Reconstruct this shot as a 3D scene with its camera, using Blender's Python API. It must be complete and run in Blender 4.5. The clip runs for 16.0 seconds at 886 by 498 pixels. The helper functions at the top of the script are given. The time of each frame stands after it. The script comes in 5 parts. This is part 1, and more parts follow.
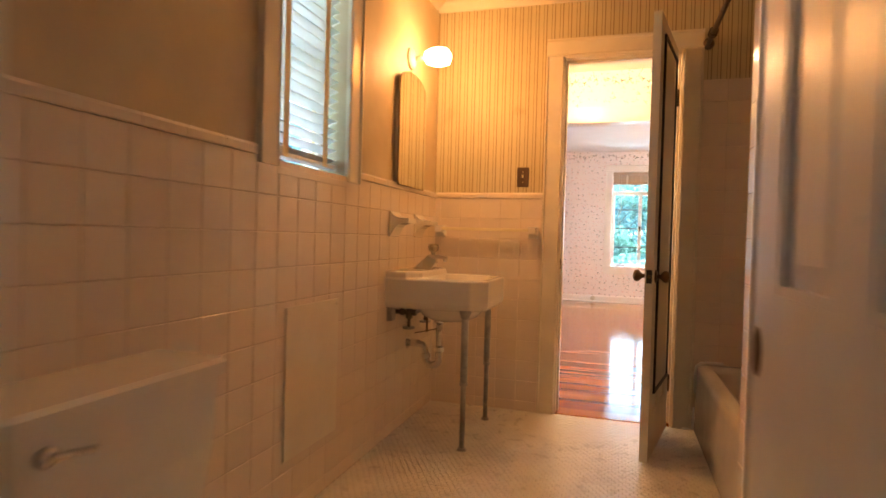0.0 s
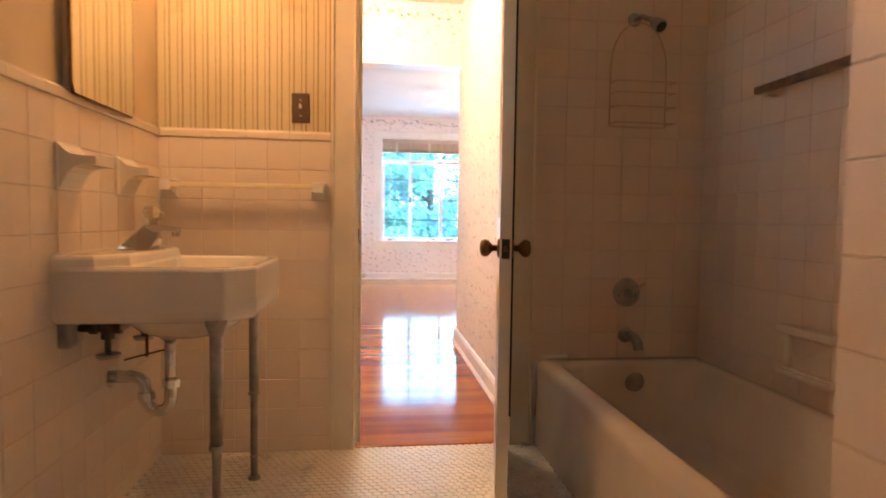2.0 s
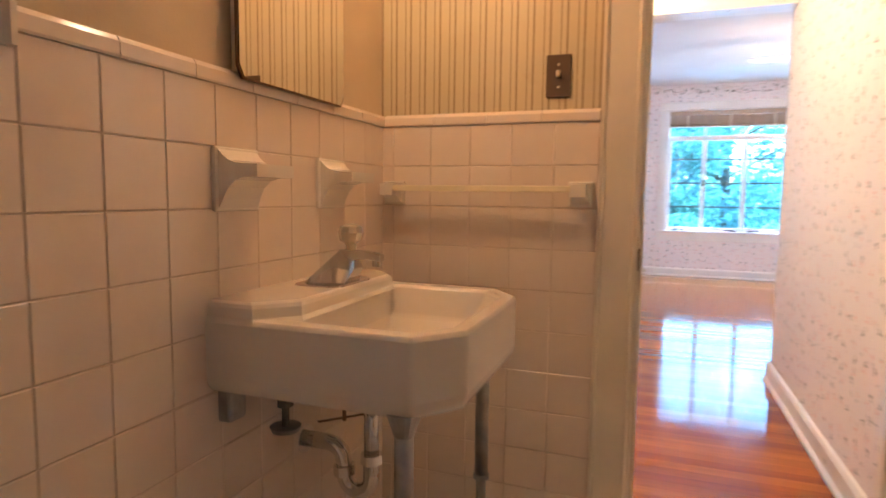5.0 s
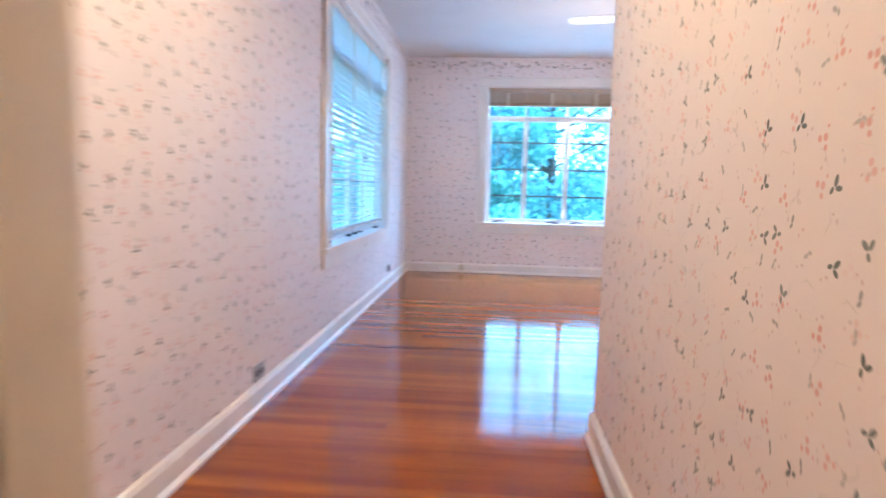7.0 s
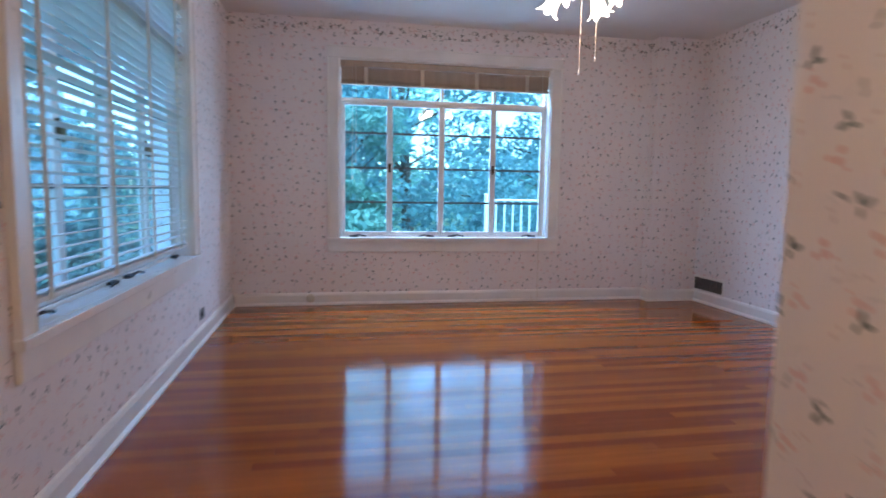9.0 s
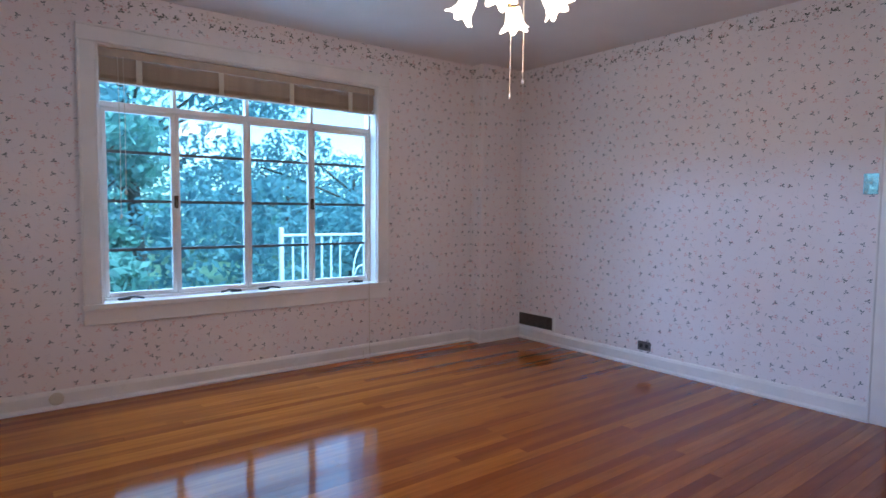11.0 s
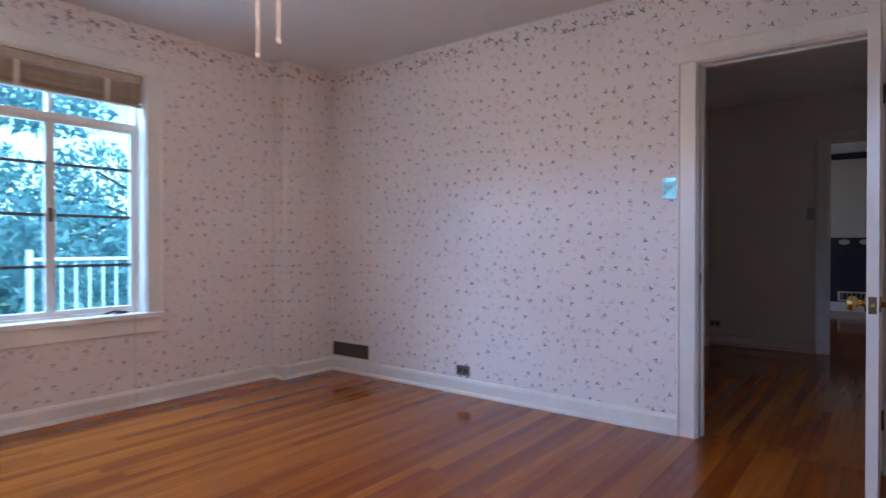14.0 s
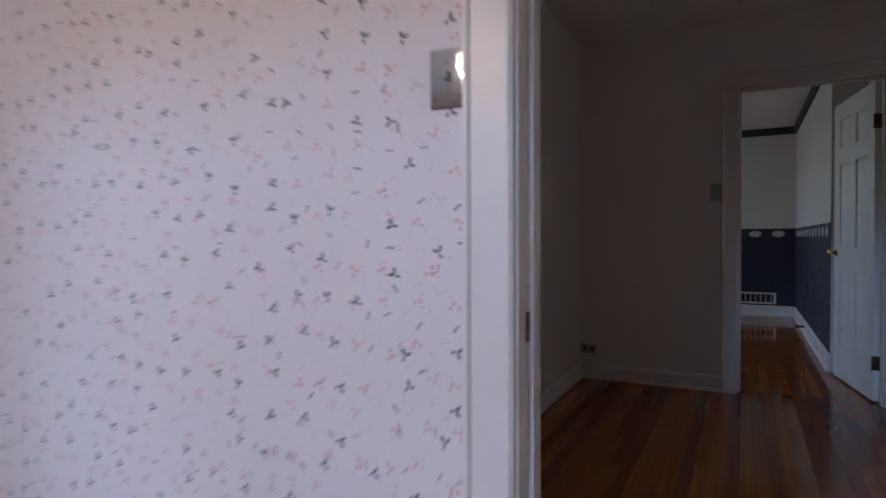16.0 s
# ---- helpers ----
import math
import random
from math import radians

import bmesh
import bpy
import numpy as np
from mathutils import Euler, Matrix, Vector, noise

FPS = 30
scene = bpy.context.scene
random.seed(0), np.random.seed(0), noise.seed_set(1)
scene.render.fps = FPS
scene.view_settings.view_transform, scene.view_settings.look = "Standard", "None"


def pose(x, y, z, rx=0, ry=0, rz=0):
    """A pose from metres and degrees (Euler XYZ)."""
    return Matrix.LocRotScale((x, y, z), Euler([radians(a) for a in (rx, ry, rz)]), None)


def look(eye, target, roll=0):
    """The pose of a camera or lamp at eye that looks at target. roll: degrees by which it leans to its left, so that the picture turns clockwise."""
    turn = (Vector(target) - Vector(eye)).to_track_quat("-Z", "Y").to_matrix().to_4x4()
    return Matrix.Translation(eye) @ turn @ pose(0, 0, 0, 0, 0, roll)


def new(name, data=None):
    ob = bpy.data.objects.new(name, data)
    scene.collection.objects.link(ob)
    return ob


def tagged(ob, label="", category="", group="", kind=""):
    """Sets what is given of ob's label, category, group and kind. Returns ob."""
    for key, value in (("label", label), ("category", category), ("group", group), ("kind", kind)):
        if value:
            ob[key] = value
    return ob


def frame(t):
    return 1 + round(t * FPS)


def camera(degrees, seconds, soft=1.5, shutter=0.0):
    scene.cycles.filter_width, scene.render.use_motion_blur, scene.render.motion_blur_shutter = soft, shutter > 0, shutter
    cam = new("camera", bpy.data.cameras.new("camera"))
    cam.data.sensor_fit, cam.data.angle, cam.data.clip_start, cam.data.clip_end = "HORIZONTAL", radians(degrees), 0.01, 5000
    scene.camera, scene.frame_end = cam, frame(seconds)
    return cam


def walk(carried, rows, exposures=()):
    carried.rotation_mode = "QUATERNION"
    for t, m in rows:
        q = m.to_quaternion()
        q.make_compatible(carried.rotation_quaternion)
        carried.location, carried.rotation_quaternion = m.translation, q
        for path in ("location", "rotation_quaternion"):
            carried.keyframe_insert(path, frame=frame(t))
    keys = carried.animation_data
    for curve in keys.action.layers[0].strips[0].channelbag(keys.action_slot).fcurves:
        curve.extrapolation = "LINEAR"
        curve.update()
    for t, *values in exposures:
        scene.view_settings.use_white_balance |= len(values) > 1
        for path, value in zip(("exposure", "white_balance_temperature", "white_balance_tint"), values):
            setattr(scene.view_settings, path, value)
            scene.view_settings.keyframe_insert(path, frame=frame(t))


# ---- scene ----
cam = camera(74.5, 16.0, shutter=0.6)
PATH = [
    (0, look((1.077, -3.381, 0.992), (0.502, -1.466, 0.954), 1.6)),
    (0.5, look((0.994, -2.96, 1.001), (0.526, -1.016, 0.963), 1.3)),
    (1, look((0.995, -2.681, 0.982), (0.727, -0.7, 0.945), 1.2)),
    (1.5, look((0.941, -2.499, 0.956), (0.948, -0.5, 0.913), 0.9)),
    (2, look((0.814, -2.349, 0.93), (1.057, -0.367, 0.83), 0.8)),
    (2.5, look((0.711, -2.259, 0.907), (1.119, -0.307, 0.75), 0.7)),
    (3, look((0.657, -2.232, 0.914), (1.11, -0.291, 0.75), 0.6)),
    (3.5, look((0.668, -2.199, 0.951), (1.118, -0.258, 0.78), 0.3)),
    (4, look((0.722, -2.018, 1.007), (0.862, -0.03, 0.834), 0.0)),
    (4.2, look((0.747, -1.949, 1.027), (0.671, 0.042, 0.857), 0.2)),
    (6.3, look((0.92, -0.835, 1.028), (0.002, 0.929, 0.82), 0.6)),
    (6.5, look((0.972, -0.662, 1.004), (0.287, 1.205, 0.793), 0.7)),
    (7, look((1.029, -0.226, 0.974), (0.869, 1.758, 0.771), 1.4)),
    (7.5, look((1.059, 0.162, 0.967), (1.065, 2.152, 0.769), 1.0)),
    (8, look((1.069, 0.539, 0.938), (1.132, 2.529, 0.742), 0.9)),
    (8.5, look((0.982, 0.971, 0.951), (1.195, 2.949, 0.751), 0.9)),
    (9, look((0.905, 1.39, 1.036), (1.273, 3.346, 0.836), 0.9)),
    (9.5, look((0.798, 1.791, 1.139), (1.427, 3.679, 0.932), 1.4)),
    (10, look((0.655, 2.181, 1.185), (1.557, 3.957, 1.009), 1.3)),
    (10.2, look((0.587, 2.296, 1.196), (1.576, 4.026, 1.026), 1.1)),
    (12.3, look((0.389, 2.707, 1.165), (1.764, 4.158, 1.116), 0.5)),
    (12.5, look((0.39, 2.707, 1.167), (1.777, 4.147, 1.137), 0.4)),
    (13, look((0.428, 2.704, 1.134), (1.879, 4.08, 1.123), 0.2)),
    (13.5, look((0.659, 2.702, 1.064), (2.2, 3.978, 1.05), 0.2)),
    (14, look((1.047, 2.755, 1.054), (2.631, 3.975, 1.038), 0.0)),
    (14.5, look((1.551, 2.9, 1.047), (3.224, 3.995, 1.021), 0.1)),
    (15, look((2.112, 2.98, 1.021), (3.853, 3.964, 1.0), -0.0)),
    (15.5, look((2.764, 3.107, 1.027), (4.535, 4.036, 0.99), 0.0)),
    (16, look((3.336, 3.202, 1.045), (5.112, 4.122, 1.009), -0.2)),
]

# ---- light ----
EXPOSURES = [(0.0, 3.0, 10400, 21), (0.5, 3.1, 9800, 20), (1.0, 3.05, 9300, 18), (2.0, 3.05, 7600, 16), (4.0, 2.92, 6400, 13), (6.3, 2.5, 5900, 12), (6.6, 2.4, 5700, 11), (7.0, 2.5, 5900, 11), (7.6, 2.12, 6200, 12), (8.2, 2.0, 6050, 11),
             (8.6, 1.7, 6200, 12), (9.0, 1.4, 6500, 15), (10.0, 1.3, 6500, 15), (12.5, 1.02, 6900, 17), (13.5, 1.2, 7000, 17), (14.2, 1.45, 7100, 17), (15.0, 1.68, 7300, 17), (16.0, 1.5, 7300, 16)]
walk(cam, PATH, EXPOSURES)

world = bpy.data.worlds.new("sky")
scene.world = world
world.use_nodes = True
wn = world.node_tree
sky = wn.nodes.new("ShaderNodeTexSky")
sky.sky_type, sky.sun_disc = "NISHITA", False
sky.sun_elevation, sky.sun_rotation = radians(64), radians(155)
wn.nodes["Background"].inputs["Strength"].default_value = 0.15
tint = wn.nodes.new("ShaderNodeMix")
tint.data_type, tint.blend_type = "RGBA", "MULTIPLY"
tint.inputs[0].default_value, tint.inputs[7].default_value = 1.0, (1.2, 1.9, 2.35, 1)
wn.links.new(sky.outputs["Color"], tint.inputs[6])
wn.links.new(tint.outputs[2], wn.nodes["Background"].inputs["Color"])


def area_lamp(name, m, sx, sy, watts, colour):
    d = bpy.data.lights.new(name, "AREA")
    d.shape, d.size, d.size_y, d.energy, d.color = "RECTANGLE", sx, sy, watts, colour
    ob = new(name, d)
    ob.matrix_world = m
    return ob


def point_lamp(name, at, watts, colour, radius=0.03):
    d = bpy.data.lights.new(name, "POINT")
    d.energy, d.color, d.shadow_soft_size = watts, colour, radius
    ob = new(name, d)
    ob.location = at
    return ob


DAY = (0.42, 0.65, 1.0)
GREY_DAY = (0.85, 0.84, 1.0)
WARM = (1.0, 0.75, 0.61)
AMBER = (1.0, 0.40, 0.115)
# lamps that stand in for the sky's light, in or outside the window openings
area_lamp("daylight_north", look((1.92, 7.30, 2.85), (1.92, 5.2, 0.9)), 1.8, 0.9, 95, DAY)
area_lamp("daylight_north_opening", look((1.92, 6.95, 1.40), (1.92, 4.0, 1.1)), 1.8, 1.4, 12, (0.33, 0.60, 1.0))
area_lamp("daylight_west", look((-9.0, 5.1, 3.55), (4.3, 4.6, 1.0)), 1.4, 1.0, 460, (0.30, 0.52, 1.0))
# added fill that brightens the far room and hall; its opening is unseen
area_lamp("fill_far_room", look((10.5, 6.32, 1.5), (10.5, 3.0, 0.9)), 1.8, 1.3, 4, GREY_DAY)
area_lamp("daylight_bath", look((-0.95, -1.47, 1.85), (1.5, -1.47, 1.3)), 0.8, 1.0, 4.0, GREY_DAY)
sun_data = bpy.data.lights.new("sun", "SUN")
sun_data.energy, sun_data.angle, sun_data.color = 6.0, radians(10), (0.42, 0.82, 1.0)
sun = new("sun", sun_data)
sun.matrix_world = look((0, 0, 30), (-5.5, 12, 3))

# ---- materials ----
class Nodes:
    """A short way to write a node tree."""

    def __init__(self, name, rough=0.5, metal=0.0, spec=0.5):
        self.mat = bpy.data.materials.new(name)
        self.mat.use_nodes = True
        self.t = self.mat.node_tree
        self.bsdf = self.t.nodes["Principled BSDF"]
        self.set("Roughness", rough)
        self.set("Metallic", metal)
        self.set("Specular IOR Level", spec)
        self.pos = self.t.nodes.new("ShaderNodeTexCoord").outputs["Object"]

    def put(self, socket, v):
        if isinstance(v, bpy.types.NodeSocket):
            self.t.links.new(v, socket)
        elif isinstance(v, tuple) and len(v) == 3 and socket.type == "RGBA":
            socket.default_value = (*v, 1)
        else:
            socket.default_value = v

    def set(self, key, v):
        self.put(self.bsdf.inputs[key], v)

    def math(self, op, a, b=0.0, c=0.0):
        n = self.t.nodes.new("ShaderNodeMath")
        n.operation = op
        for s, v in zip(n.inputs, (a, b, c)):
            self.put(s, v)
        return n.outputs[0]

    def vec(self, op, a, b=(0.0, 0.0, 0.0)):
        n = self.t.nodes.new("ShaderNodeVectorMath")
        n.operation = op
        self.put(n.inputs[0], a)
        if op == "SCALE":
            self.put(n.inputs["Scale"], b)
        else:
            self.put(n.inputs[1], b)
        return n.outputs["Value" if op in ("LENGTH", "DISTANCE", "DOT_PRODUCT") else "Vector"]

    def split(self, v):
        n = self.t.nodes.new("ShaderNodeSeparateXYZ")
        self.put(n.inputs[0], v)
        return n.outputs

    def join(self, x, y, z=0.0):
        n = self.t.nodes.new("ShaderNodeCombineXYZ")
        for s, v in zip(n.inputs, (x, y, z)):
            self.put(s, v)
        return n.outputs[0]

    def noise(self, scale, detail=3.0, vec=None, rough=0.55, kind="Factor"):
        n = self.t.nodes.new("ShaderNodeTexNoise")
        self.put(n.inputs["Vector"], self.pos if vec is None else vec)
        self.put(n.inputs["Scale"], scale)
        n.inputs["Detail"].default_value, n.inputs["Roughness"].default_value = detail, rough
        return n.outputs[0 if kind == "Factor" else 1]

    def ramp(self, v, a, b, lo=0.0, hi=1.0):
        n = self.t.nodes.new("ShaderNodeMapRange")
        for s, x in zip(n.inputs, (v, a, b, lo, hi)):
            self.put(s, x)
        return n.outputs[0]

    def mix(self, f, a, b, blend="MIX"):
        n = self.t.nodes.new("ShaderNodeMix")
        n.data_type, n.blend_type = "RGBA", blend
        self.put(n.inputs[0], f)
        self.put(n.inputs[6], a)
        self.put(n.inputs[7], b)
        return n.outputs[2]

    def random(self):
        return self.t.nodes.new("ShaderNodeObjectInfo").outputs["Random"]

    def island(self):
        return self.t.nodes.new("ShaderNodeNewGeometry").outputs["Random Per Island"]

    def bump(self, h, strength=0.2, dist=0.002):
        n = self.t.nodes.new("ShaderNodeBump")
        n.inputs["Strength"].default_value, n.inputs["Distance"].default_value = strength, dist
        self.put(n.inputs["Height"], h)
        self.set("Normal", n.outputs[0])


def plain(name, colour, rough=0.5, metal=0.0, vary=0.12, scale=4.0, bump=0.1, spec=0.5, grain=120.0):
    """A surface with broad tone drift and fine grain."""
    n = Nodes(name, rough, metal, spec)
    f = n.ramp(n.noise(scale, 4), 0.3, 0.7)
    dark = tuple(c * (1 - vary) for c in colour)
    light = tuple(min(1.0, c * (1 + vary * 0.5)) for c in colour)
    n.set("Base Color", n.mix(f, dark, light))
    n.set("Roughness", n.ramp(n.noise(scale * 3, 3), 0.3, 0.7, rough * 0.85, min(1.0, rough * 1.15)))
    if bump:
        n.bump(n.noise(grain, 2), bump)
    return n.mat


def sprigs(n, u, v, scale, seed, kind, randomness=0.6):
    """Masks of small flower sprigs, one for each cell of a scattered pattern."""
    vo = n.t.nodes.new("ShaderNodeTexVoronoi")
    vo.voronoi_dimensions = "2D"
    p = n.join(n.math("MULTIPLY_ADD", u, scale, seed), n.math("MULTIPLY_ADD", v, scale, float(int(seed * 1.7))))
    n.put(vo.inputs["Vector"], p)
    vo.inputs["Scale"].default_value, vo.inputs["Randomness"].default_value = 1.0, randomness
    d = n.vec("SUBTRACT", p, vo.outputs["Position"])
    rnd = n.split(vo.outputs["Color"])
    ang = n.math("MULTIPLY_ADD", rnd[0], 3.4, -1.7)
    rot = n.t.nodes.new("ShaderNodeVectorRotate")
    rot.rotation_type = "Z_AXIS"
    n.put(rot.inputs["Vector"], d)
    n.put(rot.inputs["Angle"], ang)
    q = rot.outputs[0]
    mask = None
    for cx, cy, a, rx, ry in kind:
        r = n.t.nodes.new("ShaderNodeVectorRotate")
        r.rotation_type = "Z_AXIS"
        n.put(r.inputs["Vector"], n.vec("SUBTRACT", q, (cx, cy, 0.0)))
        r.inputs["Angle"].default_value = a
        m = n.vec("LENGTH", n.vec("MULTIPLY", r.outputs[0], (1 / rx, 1 / ry, 0.0)))
        m = n.ramp(m, 0.75, 1.05, 1.0, 0.0)
        mask = m if mask is None else n.math("MAXIMUM", mask, m)
    return mask, rnd


LEAVES = ((0.055, 0.08, 0.6, 0.048, 0.095), (-0.065, 0.062, -0.75, 0.043, 0.083), (0.018, -0.072, 0.15, 0.038, 0.066))
PAIR = ((0.05, 0.042, 0.85, 0.043, 0.085), (-0.045, -0.035, 0.25, 0.038, 0.068))
PETALS = ((0.0, 0.0, 0.0, 0.065, 0.07), (0.14, 0.05, 0.5, 0.058, 0.065), (0.05, -0.15, 0.3, 0.05, 0.055), (-0.12, 0.12, 0.0, 0.03, 0.034))
BUDS = ((0.0, 0.0, 0.4, 0.045, 0.07), (0.16, 0.14, 1.2, 0.035, 0.055))
STALKS = ((0.0, 0.0, 0.5, 0.009, 0.18), (0.1, 0.1, 1.3, 0.008, 0.10))


def floral(name, axis, border=False):
    """White wallpaper with scattered grey-green leaf sprigs and small pink flowers."""
    n = Nodes(name, 0.62, 0.0, 0.35)
    s = n.split(n.pos)
    u, v = n.math("ADD", s[0], s[1]), n.math("ADD", s[2], -2.369 if border else 0.0)
    k = 8.4 if border else 12.0
    base = n.mix(n.ramp(n.noise(1.3, 4), 0.3, 0.7), (0.77, 0.72, 0.715), (0.83, 0.785, 0.78))
    col = base
    layers = [(k * 0.9, 7.3, STALKS, (0.50, 0.50, 0.50), (0.62, 0.58, 0.60), 0.6),
              (k * 0.95, 3.1, PETALS, (0.66, 0.33, 0.31), (0.74, 0.50, 0.48), 0.8),
              (k * 1.35, 11.9, BUDS, (0.62, 0.42, 0.40), (0.52, 0.52, 0.56), 0.6),
              (k * 0.98, 17.3, PAIR, (0.24, 0.27, 0.28), (0.48, 0.48, 0.49), 0.85),
              (k * 0.86, 0.4, LEAVES, (0.07, 0.105, 0.105), (0.22, 0.26, 0.26), 0.95)]
    if border:
        layers = [(k * 1.0, 10.0, PETALS, (0.55, 0.30, 0.28), (0.66, 0.44, 0.40), 0.85),
                  (k * 2.0, 20.5, BUDS, (0.20, 0.21, 0.18), (0.50, 0.32, 0.30), 0.9),
                  (k * 1.0, 30.4, PETALS, (0.62, 0.42, 0.40), (0.50, 0.46, 0.42), 0.8),
                  (k * 1.9, 40.3, LEAVES, (0.10, 0.13, 0.10), (0.24, 0.26, 0.22), 0.9),
                  (k * 1.0, 50.0, LEAVES, (0.03, 0.05, 0.04), (0.08, 0.10, 0.08), 1.0),
                  (k * 1.0, 60.5, LEAVES, (0.07, 0.09, 0.07), (0.16, 0.18, 0.15), 1.0)]
    for sc, seed, kind, c0, c1, op in layers:
        m, rnd = sprigs(n, u, v, sc, seed, kind)
        on = n.ramp(rnd[2], 0.02, 0.06) if border else n.ramp(rnd[2], 0.24, 0.30) if kind in (LEAVES, PAIR) else n.ramp(rnd[2], 0.06, 0.12)
        col = n.mix(n.math("MULTIPLY", n.math("MULTIPLY", m, op), on), col, n.mix(rnd[1], c0, c1))
    n.set("Base Color", col)
    n.bump(n.noise(260, 2), 0.08)
    return n.mat


def striped(name, axis):
    """Cream wallpaper with thin brown stripes, browned with age."""
    n = Nodes(name, 0.6, 0.0, 0.35)
    s = n.split(n.pos)
    u = n.math("ADD", n.math("ADD", s[0], s[1]), n.math("MULTIPLY", n.noise(3.0, 2), 0.004))
    def bars(step, off, w):
        f = n.math("FRACT", n.math("DIVIDE", n.math("ADD", u, off), step))
        return n.ramp(n.math("ABSOLUTE", n.math("SUBTRACT", f, 0.5)), w, w * 1.5, 1.0, 0.0)
    m = n.math("MAXIMUM", bars(0.046, 10.0, 0.045), n.math("MULTIPLY", bars(0.046, 10.017, 0.035), 0.8))
    base = n.mix(n.ramp(n.noise(1.6, 5), 0.35, 0.7), (0.52, 0.45, 0.29), (0.66, 0.58, 0.41))
    stain = n.ramp(n.noise(5.0, 5), 0.62, 0.72)
    base = n.mix(n.math("MULTIPLY", stain, 0.35), base, (0.42, 0.28, 0.15))
    n.set("Base Color", n.mix(n.math("MULTIPLY", m, 0.72), base, (0.20, 0.12, 0.06)))
    n.bump(n.noise(200, 2), 0.1)
    return n.mat


def glazed_tile(name, colour):
    n = Nodes(name, 0.1, 0.0, 0.5)
    r = n.random()
    c = n.mix(r, tuple(x * 0.955 for x in colour), colour)
    c = n.mix(n.math("MULTIPLY", n.ramp(n.noise(9, 4), 0.45, 0.75), 0.25), c, tuple(x * 0.8 for x in colour))
    n.set("Base Color", c)
    n.set("Roughness", n.ramp(n.noise(14, 3), 0.3, 0.7, 0.06, 0.15))
    n.bump(n.noise(18, 2), 0.10, 0.003)
    return n.mat


def boards(name, c0, c1, rough=0.15):
    """Varnished strip-wood boards that run along x; each board has its own tone."""
    n = Nodes(name, rough, 0.0, 0.25)
    r = n.math("FRACT", n.math("ADD", n.random(), n.island()))
    p = n.vec("ADD", n.vec("MULTIPLY", n.pos, (1.6, 26.0, 1.0)), n.join(n.math("MULTIPLY", r, 37.0), 0.0, 0.0))
    g = n.noise(1.0, 5, p, 0.6)
    streak = n.noise(1.0, 3, n.vec("MULTIPLY", p, (0.6, 3.5, 1.0)), 0.5)
    c = n.mix(r, c0, c1)
    c = n.mix(n.ramp(g, 0.35, 0.7, 0.0, 0.5), c, tuple(x * 0.45 for x in c0))
    c = n.mix(n.ramp(streak, 0.62, 0.75, 0.0, 0.16), c, tuple(x * 0.35 for x in c0))
    worn = n.ramp(n.noise(1.7, 5), 0.58, 0.72)
    c = n.mix(n.math("MULTIPLY", worn, 0.18), c, tuple(min(1, x * 1.5) for x in c1))
    n.set("Base Color", c)
    scuff = n.ramp(n.noise(5.0, 6), 0.5, 0.75)
    n.set("Roughness", n.math("MULTIPLY_ADD", scuff, 0.12, rough))
    n.set("Coat Weight", 0.1)
    n.set("Coat Roughness", 0.09)
    n.bump(n.math("ADD", n.math("MULTIPLY", g, 0.5), n.noise(3.0, 2)), 0.10, 0.005)
    return n.mat


def glow(name, colour, strength):
    n = Nodes(name, 0.3)
    n.set("Base Color", colour)
    n.set("Emission Color", colour)
    n.set("Emission Strength", strength)
    return n.mat


def glass_material():
    """Thin window glass: clear, with a gloss that grows towards grazing."""
    n = Nodes("window_glass", 0.02)
    tr = n.t.nodes.new("ShaderNodeBsdfTransparent")
    tr.inputs[0].default_value = (0.80, 0.95, 0.99, 1)
    gl = n.t.nodes.new("ShaderNodeBsdfGlossy")
    gl.inputs["Roughness"].default_value = 0.01
    lw = n.t.nodes.new("ShaderNodeLayerWeight")
    lw.inputs["Blend"].default_value = 0.5
    gloss = n.math("MULTIPLY_ADD", n.math("POWER", lw.outputs["Facing"], 5.0), 0.9, 0.03)
    mx = n.t.nodes.new("ShaderNodeMixShader")
    n.put(mx.inputs[0], gloss)
    n.t.links.new(tr.outputs[0], mx.inputs[1])
    n.t.links.new(gl.outputs[0], mx.inputs[2])
    n.t.links.new(mx.outputs[0], n.t.nodes["Material Output"].inputs[0])
    return n.mat


def leaves_material(name, a, b):
    n = Nodes(name, 0.55)
    r = n.island()
    n.set("Base Color", n.mix(r, a, b))
    tl = n.t.nodes.new("ShaderNodeBsdfTranslucent")
    n.put(tl.inputs["Color"], n.mix(r, a, b))
    mx = n.t.nodes.new("ShaderNodeMixShader")
    mx.inputs[0].default_value = 0.6
    n.t.links.new(n.bsdf.outputs[0], mx.inputs[1])
    n.t.links.new(tl.outputs[0], mx.inputs[2])
    n.t.links.new(mx.outputs[0], n.t.nodes["Material Output"].inputs[0])
    return n.mat


M_FLORAL_X = floral("floral_wallpaper_x", "x")
M_FLORAL_Y = floral("floral_wallpaper_y", "y")
M_BORDER_X = floral("floral_border_x", "x", True)
M_BORDER_Y = floral("floral_border_y", "y", True)
M_STRIPE_X = striped("striped_wallpaper_x", "x")
M_STRIPE_Y = striped("striped_wallpaper_y", "y")
M_BATHPLAIN = plain("aged_tan_wallpaper", (0.60, 0.49, 0.34), 0.6, vary=0.22, scale=1.8, bump=0.12, grain=160)
M_TILE = glazed_tile("cream_glazed_tile", (0.80, 0.70, 0.61))
M_GROUT = plain("grout", (0.70, 0.59, 0.48), 0.9, vary=0.3, bump=0.2)
M_HEX = plain("white_hex_tile", (0.74, 0.72, 0.68), 0.3, vary=0.15, scale=6)
M_HEXGROUT = plain("hex_grout", (0.36, 0.31, 0.25), 0.9, vary=0.3)
